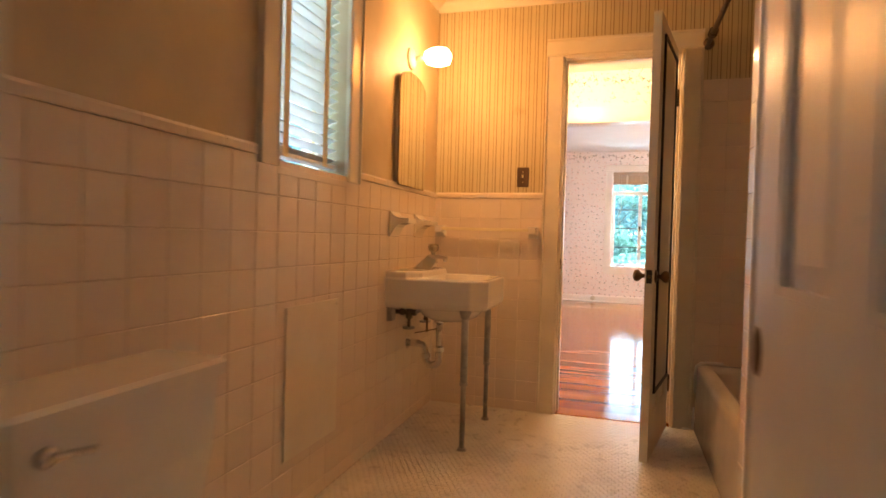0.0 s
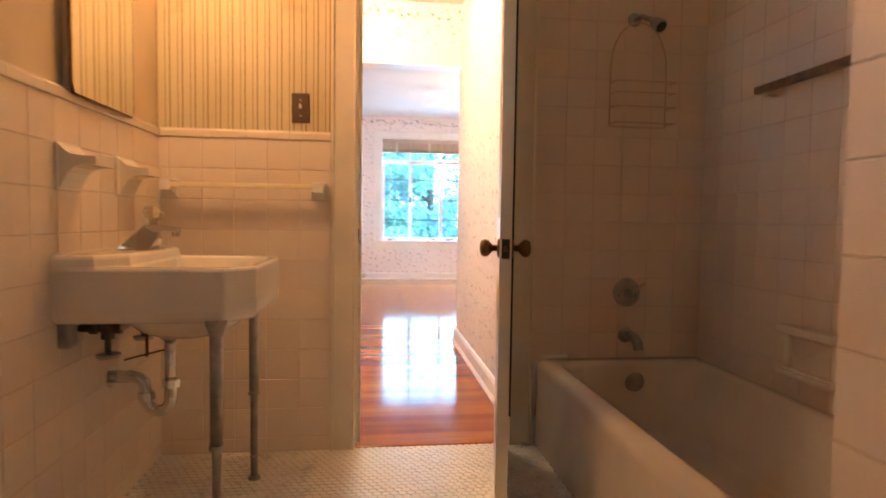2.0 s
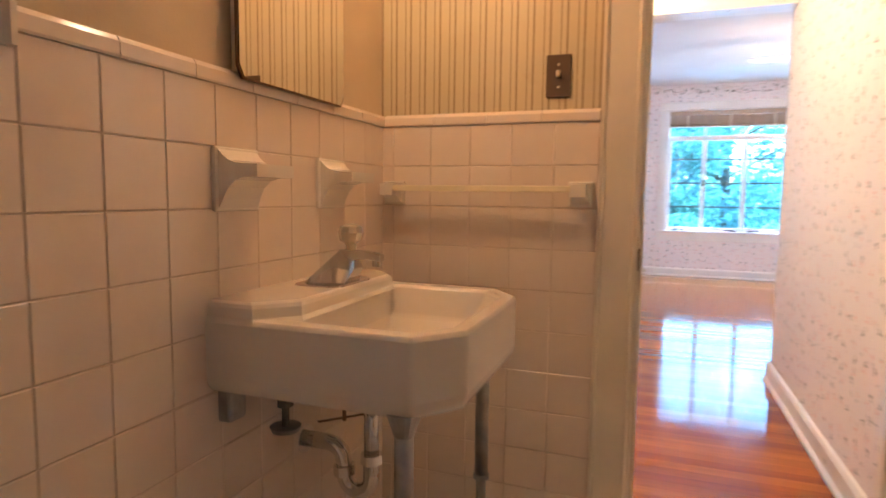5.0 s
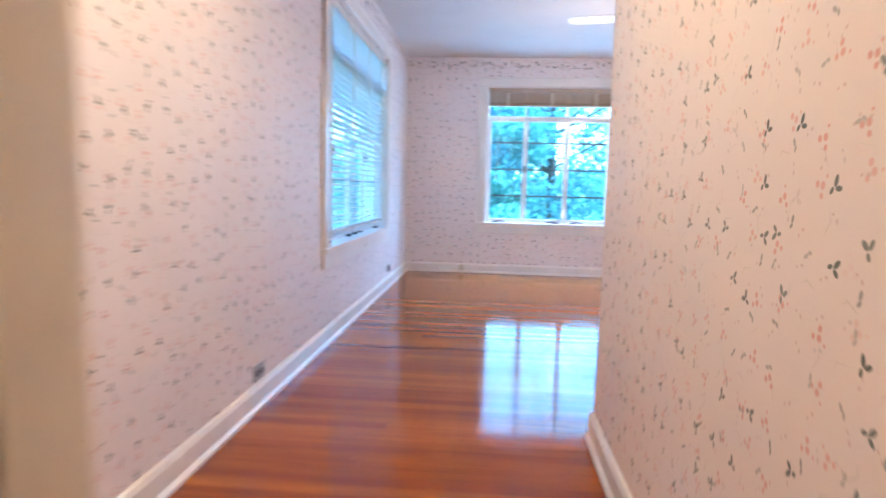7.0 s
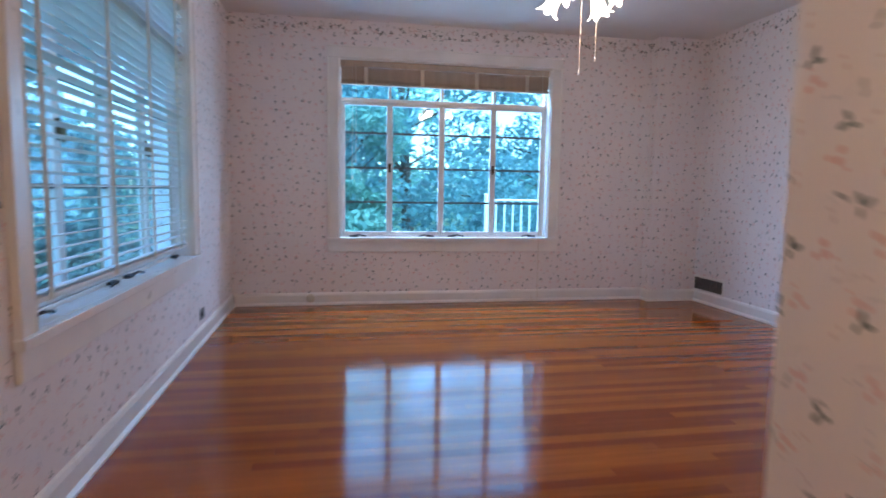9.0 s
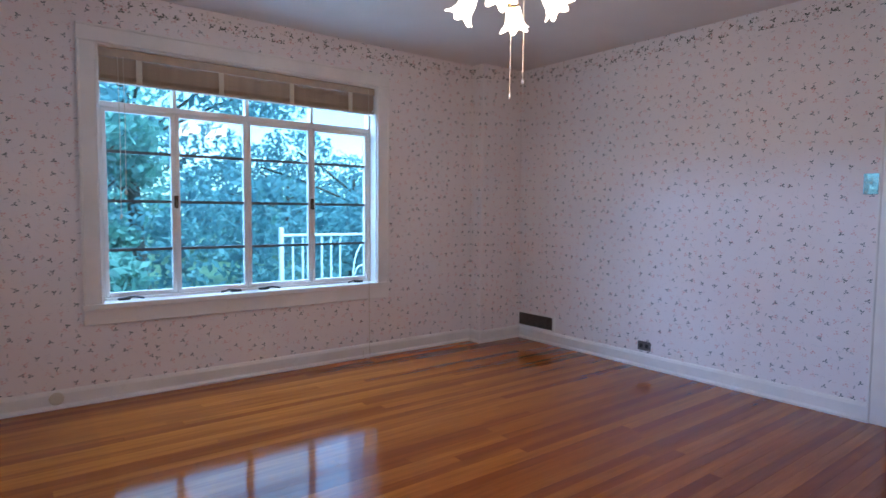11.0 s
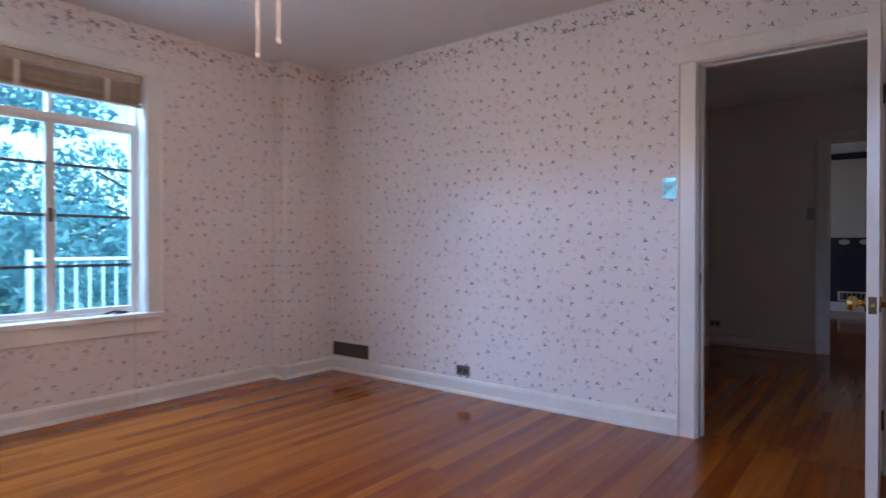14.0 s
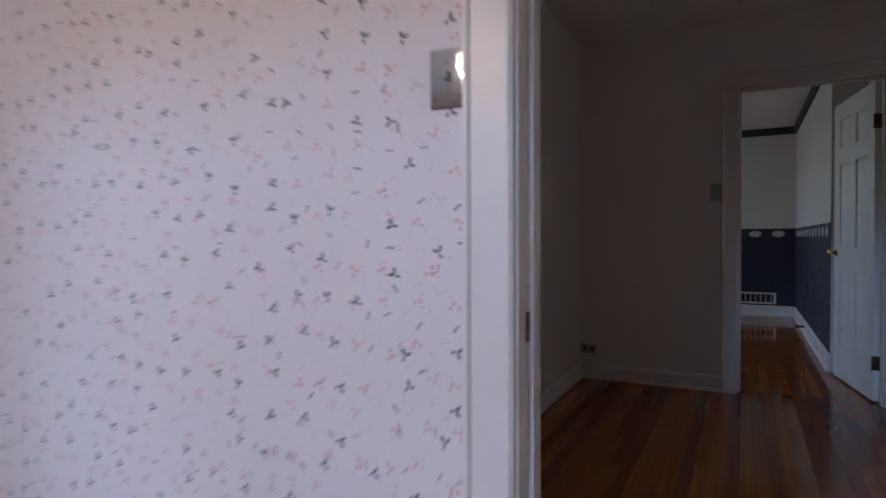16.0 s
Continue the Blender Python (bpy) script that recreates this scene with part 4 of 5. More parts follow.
def sink():
    root = thing("wall_sink", "cream porcelain wall sink on two steel front legs", "sink", (0, -0.5, -0.02))
    O = [(0.003, -0.28), (0.003, 0.28), (0.43, 0.28), (0.50, 0.19), (0.50, -0.19), (0.43, -0.28)]
    I = [(0.155, -0.235), (0.155, 0.235), (0.41, 0.235), (0.462, 0.165), (0.462, -0.165), (0.41, -0.235)]
    def inset(P, d):
        cx, cy = 0.25, 0.0
        return [(x + (cx - x) * d, y + (cy - y) * d) for x, y in P]
    bm = lofted([outline(inset(O, 0.05), 0.668), outline(inset(O, 0.012), 0.680), outline(O, 0.70), outline(O, 0.806), outline(inset(O, 0.012), 0.815),
                 outline(inset(I, -0.03), 0.815), outline(I, 0.808), outline(inset(I, 0.12), 0.74), outline(inset(I, 0.4), 0.70)])
    basin = part("basin", bm, M_PORC, root)
    bv = basin.modifiers.new("round", "BEVEL")
    bv.width, bv.segments, bv.limit_method, bv.angle_limit = 0.008, 3, "ANGLE", radians(25)
    def deck(d, z):
        return outline([(0.003, -0.279 + d), (0.003, 0.279 - d), (0.118 - d, 0.279 - d), (0.178 - d, 0.21 - d), (0.178 - d, -0.21 + d), (0.118 - d, -0.279 + d)], z)
    bm = lofted([deck(-0.0004, 0.809), deck(0.004, 0.818), deck(0.006, 0.836), deck(0.009, 0.843), deck(0.016, 0.847)])
    part("deck", bm, M_PORC, root)
    part("bowl", turned([(0.05, 0.582), (0.10, 0.588), (0.15, 0.61), (0.185, 0.645), (0.20, 0.69)], 28, Matrix.Translation((0.25, 0.04, 0)) @ Matrix.Diagonal((0.95, 1.05, 1, 1))), M_PORC, root, smooth=True)
    side = [(0.058, 0.847), (0.152, 0.847), (0.170, 0.882), (0.160, 0.918), (0.126, 0.923)]
    w = lambda x, z: 0.058 - 0.45 * (z - 0.846) - 0.2 * (x - 0.06)
    f = part("faucet", lofted([[(x, 0.03 - w(x, z), z) for x, z in side], [(x, 0.03 + w(x, z), z) for x, z in side]]), M_FAUCET, root, "polished chrome single-knob faucet")
    tip = [(0.13, 0.015, 0.894, 0.924), (0.19, 0.014, 0.903, 0.922), (0.228, 0.013, 0.899, 0.915)]
    sp = part("spout", lofted([[(x, 0.03 - h, lo), (x, 0.03 + h, lo), (x, 0.03 + h * 0.8, hi), (x, 0.03 - h * 0.8, hi)] for x, h, lo, hi in tip]), M_FAUCET, f)
    part("aerator", rods(((0.216, 0.03, 0.902), (0.216, 0.03, 0.888), 0.011), seg=14), M_FAUCET, sp)
    for q in (f, sp):
        fv = q.modifiers.new("round", "BEVEL")
        fv.width, fv.segments, fv.limit_method = 0.002, 2, "ANGLE"
    part("base_plate", lofted([rounded(0.045, 0.165, -0.06, 0.12, 0.03, 0.846), rounded(0.047, 0.163, -0.058, 0.118, 0.03, 0.850)]), M_CHROME, f)
    part("faucet_knob", turned([(0.011, 0.920), (0.013, 0.936), (0.026, 0.944), (0.030, 0.962), (0.025, 0.976), (0.010, 0.981)], 10, Matrix.Translation((0.150, 0.03, 0))), M_ACRYL, f, "clear faceted acrylic knob")
    part("drain_pipe", rods(((0.187, 0.06, 0.585), (0.187, 0.06, 0.38), 0.018), ((0.187, 0.06, 0.58), (0.187, 0.06, 0.566), 0.03), seg=16), M_CHROME, root, "chrome tailpiece", True)
    pts = [(0.187, 0.06, 0.43)] + [(0.151 + 0.036 * math.cos(radians(a)), 0.06, 0.372 + 0.036 * math.sin(radians(a))) for a in range(0, -181, -20)] + [(0.113, 0.06, 0.40), (0.108, 0.059, 0.425), (0.094, 0.058, 0.441), (0.070, 0.057, 0.447), (0.0, 0.055, 0.447)]
    tr = part("trap", tube(pts, 0.0195, 14), M_CHROME, root, "chrome drain trap", True)
    part("slip_nut", rods(((0.187, 0.06, 0.435), (0.187, 0.06, 0.412), 0.027), seg=8), M_CHROME, tr)
    part("slip_nut", rods(((0.115, 0.06, 0.372), (0.113, 0.06, 0.396), 0.027), seg=8), M_CHROME, tr)
    part("wall_flange", rods(((0.0, 0.055, 0.447), (0.012, 0.055, 0.447), 0.042, 0.034), seg=20), M_CHROME, tr)
    for y in (-0.136, 0.12):
        v = part("stop_valve", rods(((0.0, y, 0.635), (0.115, y, 0.635), 0.011), ((0.04, y, 0.635), (0.058, y, 0.635), 0.017), ((0.085, y, 0.655), (0.085, y, 0.605), 0.017), ((0.085, y, 0.605), (0.085, y, 0.560), 0.008), ((0.105, y, 0.635), (0.122, y, 0.635), 0.016), seg=10), M_OLDSTEEL, root, "corroded angle stop valve")
        part("wall_flange", rods(((0.0, y, 0.635), (0.010, y, 0.635), 0.040, 0.032), seg=18), M_STEEL, v)
        part("valve_handle", rods(((0.085, y, 0.562), (0.085, y, 0.552), 0.033, 0.029), seg=14), M_STEEL, v)
        part("supply_tube", tube([(0.118, y, 0.635), (0.135, y + 0.01, 0.645), (0.14, y + 0.02, 0.67), (0.12, 0.03 + (y - 0.03) * 0.5, 0.71)], 0.010, 8), M_STEEL, v)
    part("lift_rod", rods(((0.12, 0.05, 0.60), (0.12, 0.05, 0.51), 0.005), ((0.06, 0.03, 0.505), (0.19, 0.06, 0.535), 0.003), seg=8), M_BRONZE, root)
    for y in (-0.225, 0.225):
        part("bracket", boxes((0.0, 0.04, y - 0.025, y + 0.025, 0.60, 0.672), bevel=0.008), M_STEEL, root)
    for y in (-0.25, 0.25):
        lg = part("leg", rods(((0.405, y, 0.02), (0.405, y, 0.68), 0.0125), ((0.405, y, 0.33), (0.405, y, 0.68), 0.017), seg=16), M_STEEL, root, "dull steel tube leg", True)
        part("collar", rods(((0.405, y, 0.325), (0.405, y, 0.337), 0.020), seg=16), M_STEEL, lg)
        part("collar", rods(((0.405, y, 0.10), (0.405, y, 0.108), 0.0155), seg=16), M_STEEL, lg)
        part("top_flange", rods(((0.405, y, 0.635), (0.405, y, 0.678), 0.018, 0.033), seg=16), M_STEEL, lg)
        part("foot", rods(((0.405, y, 0.02), (0.405, y, 0.032), 0.022, 0.018), seg=16), M_STEEL, lg)
    return root


M_FAUCET = plain("polished_chrome", (0.70, 0.69, 0.67), 0.05, 1.0, vary=0.1, bump=0.0)
M_OLDSTEEL = plain("corroded_steel", (0.16, 0.14, 0.12), 0.45, 0.9, vary=0.4, scale=30)
M_ACRYL = plain("clear_acrylic", (0.85, 0.80, 0.70), 0.05, bump=0.0)
M_ACRYL.node_tree.nodes["Principled BSDF"].inputs["Transmission Weight"].default_value = 0.7
sink()


def tub():
    root = thing("bathtub", "cream enamel alcove bathtub with a rounded rim", "bathtub", (0, 0, 0))
    x0, x1, y0, y1 = 1.497, 2.212, -1.672, -0.008
    L = [rounded(x0 - 0.004, x1, y0, y1, 0.012, 0.002), rounded(x0 + 0.004, x1, y0, y1, 0.012, 0.22), rounded(x0 + 0.002, x1, y0, y1, 0.012, 0.31), rounded(x0 + 0.002, x1, y0, y1, 0.014, 0.33), rounded(x0 + 0.008, x1, y0, y1, 0.016, 0.347),
         rounded(x0 + 0.024, x1 - 0.01, y0 + 0.015, y1 - 0.015, 0.02, 0.359), rounded(x0 + 0.064, x1 - 0.05, y0 + 0.06, y1 - 0.07, 0.10, 0.361), rounded(x0 + 0.086, x1 - 0.068, y0 + 0.085, y1 - 0.085, 0.11, 0.340),
         rounded(x0 + 0.105, x1 - 0.085, y0 + 0.16, y1 - 0.095, 0.12, 0.20), rounded(x0 + 0.13, x1 - 0.115, y0 + 0.27, y1 - 0.12, 0.12, 0.075), rounded(x0 + 0.17, x1 - 0.17, y0 + 0.35, y1 - 0.18, 0.10, 0.05)]
    shell = part("shell", lofted(L), M_TUB, root, smooth=True)
    bv = shell.modifiers.new("round", "BEVEL")
    bv.width, bv.segments, bv.limit_method, bv.angle_limit = 0.012, 3, "ANGLE", radians(40)
    part("overflow_plate", turned([(0.042, 0.0), (0.042, 0.004), (0.036, 0.010), (0.012, 0.012)], 24, Matrix.Translation((1.89, -0.098, 0.275)) @ Matrix.Rotation(radians(97), 4, "X")), M_STEEL, root, "round steel overflow plate", True)
    part("caulk", tube([(1.63, -0.010, 0.366), (1.56, -0.012, 0.366), (1.520, -0.014, 0.362), (1.500, -0.016, 0.345), (1.494, -0.016, 0.30), (1.495, -0.016, 0.22), (1.498, -0.016, 0.20)], 0.008, 8), M_RAIL, root, "white caulk bead", True)
    part("caulk", tube([(1.496, -0.016, 0.12), (1.492, -0.016, 0.05), (1.486, -0.024, 0.006), (1.44, -0.026, 0.004)], 0.008, 8), M_RAIL, root, "white caulk bead", True)
    return root


tub()


def shower_set():
    v = thing("shower_valve", "round steel shower valve plate with a lever", "faucet", (1.884, -0.006, 0.635))
    R = Matrix.Rotation(radians(90), 4, "X")
    part("plate", turned([(0.062, 0.0), (0.062, 0.004), (0.052, 0.010), (0.02, 0.014)], 28, R), M_STEEL, v, smooth=True)
    part("hub", turned([(0.022, 0.01), (0.020, 0.04), (0.012, 0.05)], 18, R), M_STEEL, v, smooth=True)
    part("lever", rods(((0.0, -0.04, 0.0), (0.055, -0.06, 0.045), 0.007, 0.004)), M_CHROME, v)
    for dx in (-0.035, 0.035):
        part("screw", turned([(0.006, 0.006), (0.005, 0.012)], 10, Matrix.Translation((dx, 0, -0.012)) @ R), M_DARK, v)
    s = thing("tub_spout", "steel tub spout on the tiled wall", "spout", (1.884, -0.006, 0.455))
    part("flange", turned([(0.034, 0.0), (0.032, 0.012), (0.024, 0.02)], 20, R), M_STEEL, s, smooth=True)
    part("nozzle", tube([(0, -0.01, 0.005), (0, -0.05, 0.008), (0.0, -0.10, 0.002), (0.0, -0.125, -0.015), (0.0, -0.132, -0.04)], 0.020, 14), M_STEEL, s, smooth=True)
    h = thing("wall_shower", "small steel shower head on a short arm", "shower head", (1.884, -0.006, 1.765))
    part("flange", turned([(0.03, 0.0), (0.028, 0.008), (0.014, 0.012)], 20, R), M_STEEL, h, smooth=True)
    part("arm", tube([(0, -0.005, 0), (0.01, -0.05, 0.0), (0.03, -0.10, -0.03)], 0.010, 10), M_STEEL, h, smooth=True)
    m = Matrix.Translation((0.03, -0.10, -0.03)) @ Vector((0.25, -0.6, -0.55)).to_track_quat("Z", "Y").to_matrix().to_4x4()
    hd = part("head", turned([(0.012, 0.0), (0.020, 0.015), (0.026, 0.04), (0.028, 0.06)], 18, m), M_STEEL, h, smooth=True)
    part("face", turned([(0.022, 0.0605), (0.020, 0.064)], 18, m), M_DARK, hd)
    c = thing("shower_caddy", "faded tan wire shower caddy hung from the shower arm", "caddy", (1.90, -0.03, 0))
    arch = [(-0.12 * math.cos(radians(a)), 0, 1.56 + 0.19 * math.sin(radians(a))) for a in range(0, 181, 12)]
    part("frame_wire", tube([(-0.12, 0, 1.325), *arch, (0.12, 0, 1.325), (0, 0, 1.322), (-0.12, 0, 1.325)], 0.0035, 6), M_CADDY, c)
    for z in (1.40, 1.455, 1.50, 1.335):
        part("shelf_wire", tube([(-0.12, 0, z), (-0.12, -0.07, z - 0.004), (0.13, -0.07, z - 0.004), (0.12, 0, z)], 0.003, 6), M_CADDY, c)
    d = thing("soap_dish", "cream ceramic recessed soap dish with a hand bar", "soap dish", (BE - 0.008, -0.672, 0.515))
    part("frame", boxes((-0.022, 0, -0.12, 0.12, 0.06, 0.085), (-0.022, 0, -0.12, 0.12, -0.085, -0.06), (-0.02, 0, -0.12, -0.09, -0.06, 0.06), (-0.02, 0, 0.09, 0.12, -0.06, 0.06), bevel=0.006), M_PORC, d)
    part("well", boxes((-0.003, 0.0, -0.09, 0.09, -0.06, 0.06)), M_PORC, d)
    part("hand_bar", boxes((-0.05, -0.022, -0.125, 0.125, 0.055, 0.085), bevel=0.009), M_PORC, d)
    part("tray_lip", boxes((-0.045, -0.02, -0.12, 0.12, -0.085, -0.065), bevel=0.007), M_PORC, d)
    g = thing("grab_bar", "weathered dark metal towel bar on the tiled alcove wall", "towel bar", (BE - 0.008, 0, 1.395))
    bar = part("bar", boxes((-0.075, -0.050, -1.45, -0.43, -0.0125, 0.0125), bevel=0.002), M_OLD, g)
    for y in (-0.46, -1.42):
        part("post", boxes((-0.05, 0, y - 0.016, y + 0.016, -0.02, 0.02), bevel=0.004), M_PORC, g, "cream ceramic post")
    r = thing("curtain_rod", "dark metal shower curtain rod with a wall flange", "curtain rod", (1.50, 0, 2.06))
    part("rod", rods(((0, -0.01, 0), (0, -1.67, 0), 0.0125), seg=14), M_OLD, r, smooth=True)
    part("flange", turned([(0.032, 0.0), (0.030, 0.01), (0.018, 0.03)], 20, R @ Matrix.Translation((0, 0, 0.002))), M_OLD, r, smooth=True)
    part("flange", turned([(0.032, 0.0), (0.030, 0.01), (0.018, 0.03)], 20, Matrix.Translation((0, -1.678, 0)) @ Matrix.Rotation(radians(-90), 4, "X")), M_OLD, r, smooth=True)
    for y in (-0.16, -0.20):
        part("ring", tube([(0.02 * math.cos(a), y, 0.02 * math.sin(a)) for a in (i * 0.5236 for i in range(13))], 0.004, 6), M_OLD, r)


M_CADDY = plain("tan_coated_wire", (0.56, 0.43, 0.33), 0.5)
M_OLD = plain("tarnished_chrome", (0.20, 0.15, 0.12), 0.35, 0.8, vary=0.45, scale=30)
shower_set()


def towel_bar():
    t = thing("towel_bar", "cream ceramic towel bar on the tiled wall", "towel bar", (0, -0.009, 1.04))
    for x in (0.052, 0.606):
        p = part("bracket", boxes((x - 0.032, x + 0.032, -0.012, 0.0, -0.04, 0.03), bevel=0.003), M_PORC, t)
        part("arm", lofted([[(x - 0.026, -0.012, -0.035), (x + 0.026, -0.012, -0.035), (x + 0.026, -0.012, 0.026), (x - 0.026, -0.012, 0.026)],
                            [(x - 0.02, -0.045, -0.012), (x + 0.02, -0.045, -0.012), (x + 0.02, -0.045, 0.024), (x - 0.02, -0.045, 0.024)],
                            [(x - 0.02, -0.07, -0.012), (x + 0.02, -0.07, -0.012), (x + 0.02, -0.07, 0.022), (x - 0.02, -0.07, 0.022)]]), M_PORC, p)
    part("bar", boxes((0.07, 0.59, -0.066, -0.048, 0.0, 0.017), bevel=0.002), M_BARTAN, t, "yellowed square bar")
    return t


M_BARTAN = plain("yellowed_plastic", (0.80, 0.72, 0.52), 0.3)
towel_bar()


def cup_holder(y, label):
    h = thing("cup_holder", label, "holder", (0.009, y, 1.06), "ceramic holders")
    part("plate", boxes((0, 0.012, -0.065, 0.065, -0.068, 0.056), bevel=0.004), M_PORC, h)
    part("shelf", lofted([[(x, -w, lo), (x, w, lo), (x, w, hi), (x, -w, hi)] for x, w, lo, hi in ((0.012, 0.058, -0.062, 0.05), (0.020, 0.056, -0.044, 0.040), (0.032, 0.054, -0.022, 0.030), (0.048, 0.054, -0.008, 0.025), (0.068, 0.056, -0.002, 0.023), (0.1, 0.058, -0.002, 0.022))]), M_PORC, h)
    return h


cup_holder(-0.69, "cream ceramic shelf holder on the tiled wall over the sink")
cup_holder(-0.33, "cream ceramic soap holder on the tiled wall near the corner")


def medicine_cabinet():
    c = thing("medicine_cabinet", "wall cabinet with an arched mirror door", "mirror cabinet", (0.0, -0.48, 0))
    P = [(-0.215, 1.275), (-0.20, 1.25), (0.18, 1.25), (0.195, 1.275), (0.195, 1.76)] + [(-0.01 + 0.205 * math.cos(radians(a)), 1.76 + 0.085 * math.sin(radians(a))) for a in range(15, 166, 15)] + [(-0.215, 1.76)]
    def plate(x0, x1, s):
        cz = 1.5
        Q = [(y * s, cz + (z - cz) * s) for y, z in P]
        return lofted([[(x0, y, z) for y, z in Q], [(x1, y, z) for y, z in Q]])
    part("body", boxes((0.001, 0.022, -0.20, 0.20, 1.265, 1.72)), M_BTRIM, c, "cream cabinet box")
    d = part("mirror_door", plate(0.024, 0.030, 0.985), M_MIRROR, c, "arched mirror door")
    part("mirror_rim", plate(0.022, 0.0285, 1.0), M_BRONZE, d)
    return c


medicine_cabinet()


def sconce():
    s = thing("wall_sconce", "wall lamp with a small lit white glass bowl", "wall lamp", (0.0, -0.48, 1.93))
    R = Matrix.Rotation(radians(90), 4, "Y")
    part("base", turned([(0.058, 0.0), (0.056, 0.012), (0.03, 0.022), (0.016, 0.03)], 24, R), M_BTRIM, s, "cream ceramic base", True)
    part("arm", tube([(0.02, 0, 0), (0.07, 0, 0.0), (0.09, 0, 0.0)], 0.016, 12), M_BTRIM, s, smooth=True)
    sh = part("shade", turned([(0.022, 0.085), (0.045, 0.09), (0.062, 0.12), (0.066, 0.16), (0.058, 0.20), (0.03, 0.215)], 24, R @ Matrix.Diagonal((0.72, 1, 1, 1))), M_BULB, s, "lit white glass bowl", True)
    return s


M_BULB = glow("lit_white_glass", (1.0, 0.80, 0.5), 5)
sconce()
point_lamp("sconce_light", (0.27, -0.48, 1.90), 1.45, AMBER, 0.1)


M_PLATE = plain("chrome_plate", (0.55, 0.57, 0.60), 0.05, 1.0, vary=0.12, scale=40, bump=0.25, grain=26)


def switch(name, label, at, turn, w, h, plate_mat, toggle_mat, horizontal=False, outlet=False, cat="light switch"):
    """A wall plate; local y points out of the wall."""
    s = thing(name, label, cat, at, "", turn)
    part("plate", boxes((-w / 2, w / 2, -0.006, -0.0005, -h / 2, h / 2), bevel=0.002), plate_mat, s)
    if outlet:
        for e in (-1, 1):
            dx, dz = (e * 0.024, 0) if horizontal else (0, e * 0.024)
            part("socket", boxes((dx - 0.013, dx + 0.013, -0.0085, -0.006, dz - 0.015, dz + 0.015), bevel=0.001), M_DARK, s, "dark socket face")
    else:
        part("toggle", boxes((-0.005, 0.005, -0.018, -0.006, -0.004, 0.014), bevel=0.0015), toggle_mat, s, "small toggle lever")
        for z in (-0.03, 0.03):
            part("screw", rods(((0, -0.0072, z), (0, -0.006, z), 0.0032), seg=8), toggle_mat, s)
    return s


switch("light_switch", "brown metal switch plate with a cream toggle", (0.535, 0.0, 1.357), 0, 0.068, 0.114, M_BROWN := plain("brown_plate", (0.13, 0.09, 0.065), 0.4, 0.4), M_BARTAN)


def toilet():
    t = thing("toilet", "white porcelain toilet with a lidded tank", "toilet", (0.0, -2.48, 0))
    tank = part("tank", lofted([rounded(0.01, 0.175, -0.235, 0.235, 0.02, 0.36), rounded(0.006, 0.195, -0.245, 0.245, 0.02, 0.50), rounded(0.004, 0.20, -0.25, 0.25, 0.02, 0.665)]), M_PORC, t)
    part("tank_lid", lofted([rounded(0.0, 0.212, -0.262, 0.262, 0.02, 0.664), rounded(0.0, 0.214, -0.264, 0.264, 0.02, 0.692), rounded(0.006, 0.206, -0.256, 0.256, 0.02, 0.702)]), M_PORC, tank)
    lv = part("flush_lever", rods(((0.198, -0.19, 0.62), (0.215, -0.19, 0.62), 0.016), seg=14), M_CHROME, t, "chrome flush lever", True)
    part("lever_arm", tube([(0.215, -0.19, 0.62), (0.222, -0.16, 0.618), (0.222, -0.11, 0.61)], 0.007, 8), M_CHROME, lv)
    part("bowl", lofted([rounded(0.16, 0.50, -0.11, 0.11, 0.10, 0.0), rounded(0.18, 0.48, -0.10, 0.10, 0.09, 0.12), rounded(0.16, 0.62, -0.16, 0.16, 0.15, 0.28), rounded(0.14, 0.68, -0.185, 0.185, 0.18, 0.375)]), M_PORC, t, smooth=True)
    part("seat", lofted([rounded(0.20, 0.69, -0.19, 0.19, 0.18, 0.377), rounded(0.20, 0.69, -0.19, 0.19, 0.18, 0.41)]), M_PORC, t)
    return t


toilet()
pn = thing("access_panel", "cream painted access panel set against the tiled wall", "access panel", (0.011, -1.47, 0.0))
part("board", boxes((0.0, 0.008, -0.19, 0.19, 0.215, 0.742), bevel=0.002), M_BTRIM, pn)
for dy in (-0.175, 0.175):
    for z in (0.235, 0.722):
        part("screw", rods(((0.008, dy, z), (0.0095, dy, z), 0.004), seg=8), M_BTRIM, pn)

# ---- vestibule and bedroom things ----
cl = thing("ceiling_light", "round white glass ceiling light in the vestibule", "ceiling light", (0.75, 1.05, RC))
part("pan", turned([(0.13, 0.0), (0.13, -0.02), (0.11, -0.03)], 28), M_TRIM, cl, smooth=True)
part("globe", turned([(0.11, -0.03), (0.125, -0.06), (0.10, -0.11), (0.04, -0.135)], 28), glow("lit_globe", (1.0, 0.80, 0.5), 2.5), cl, "lit white glass bowl", True)
point_lamp("vestibule_light", (0.75, 1.05, RC - 0.17), 6.8, (1.0, 0.73, 0.44), 0.06)


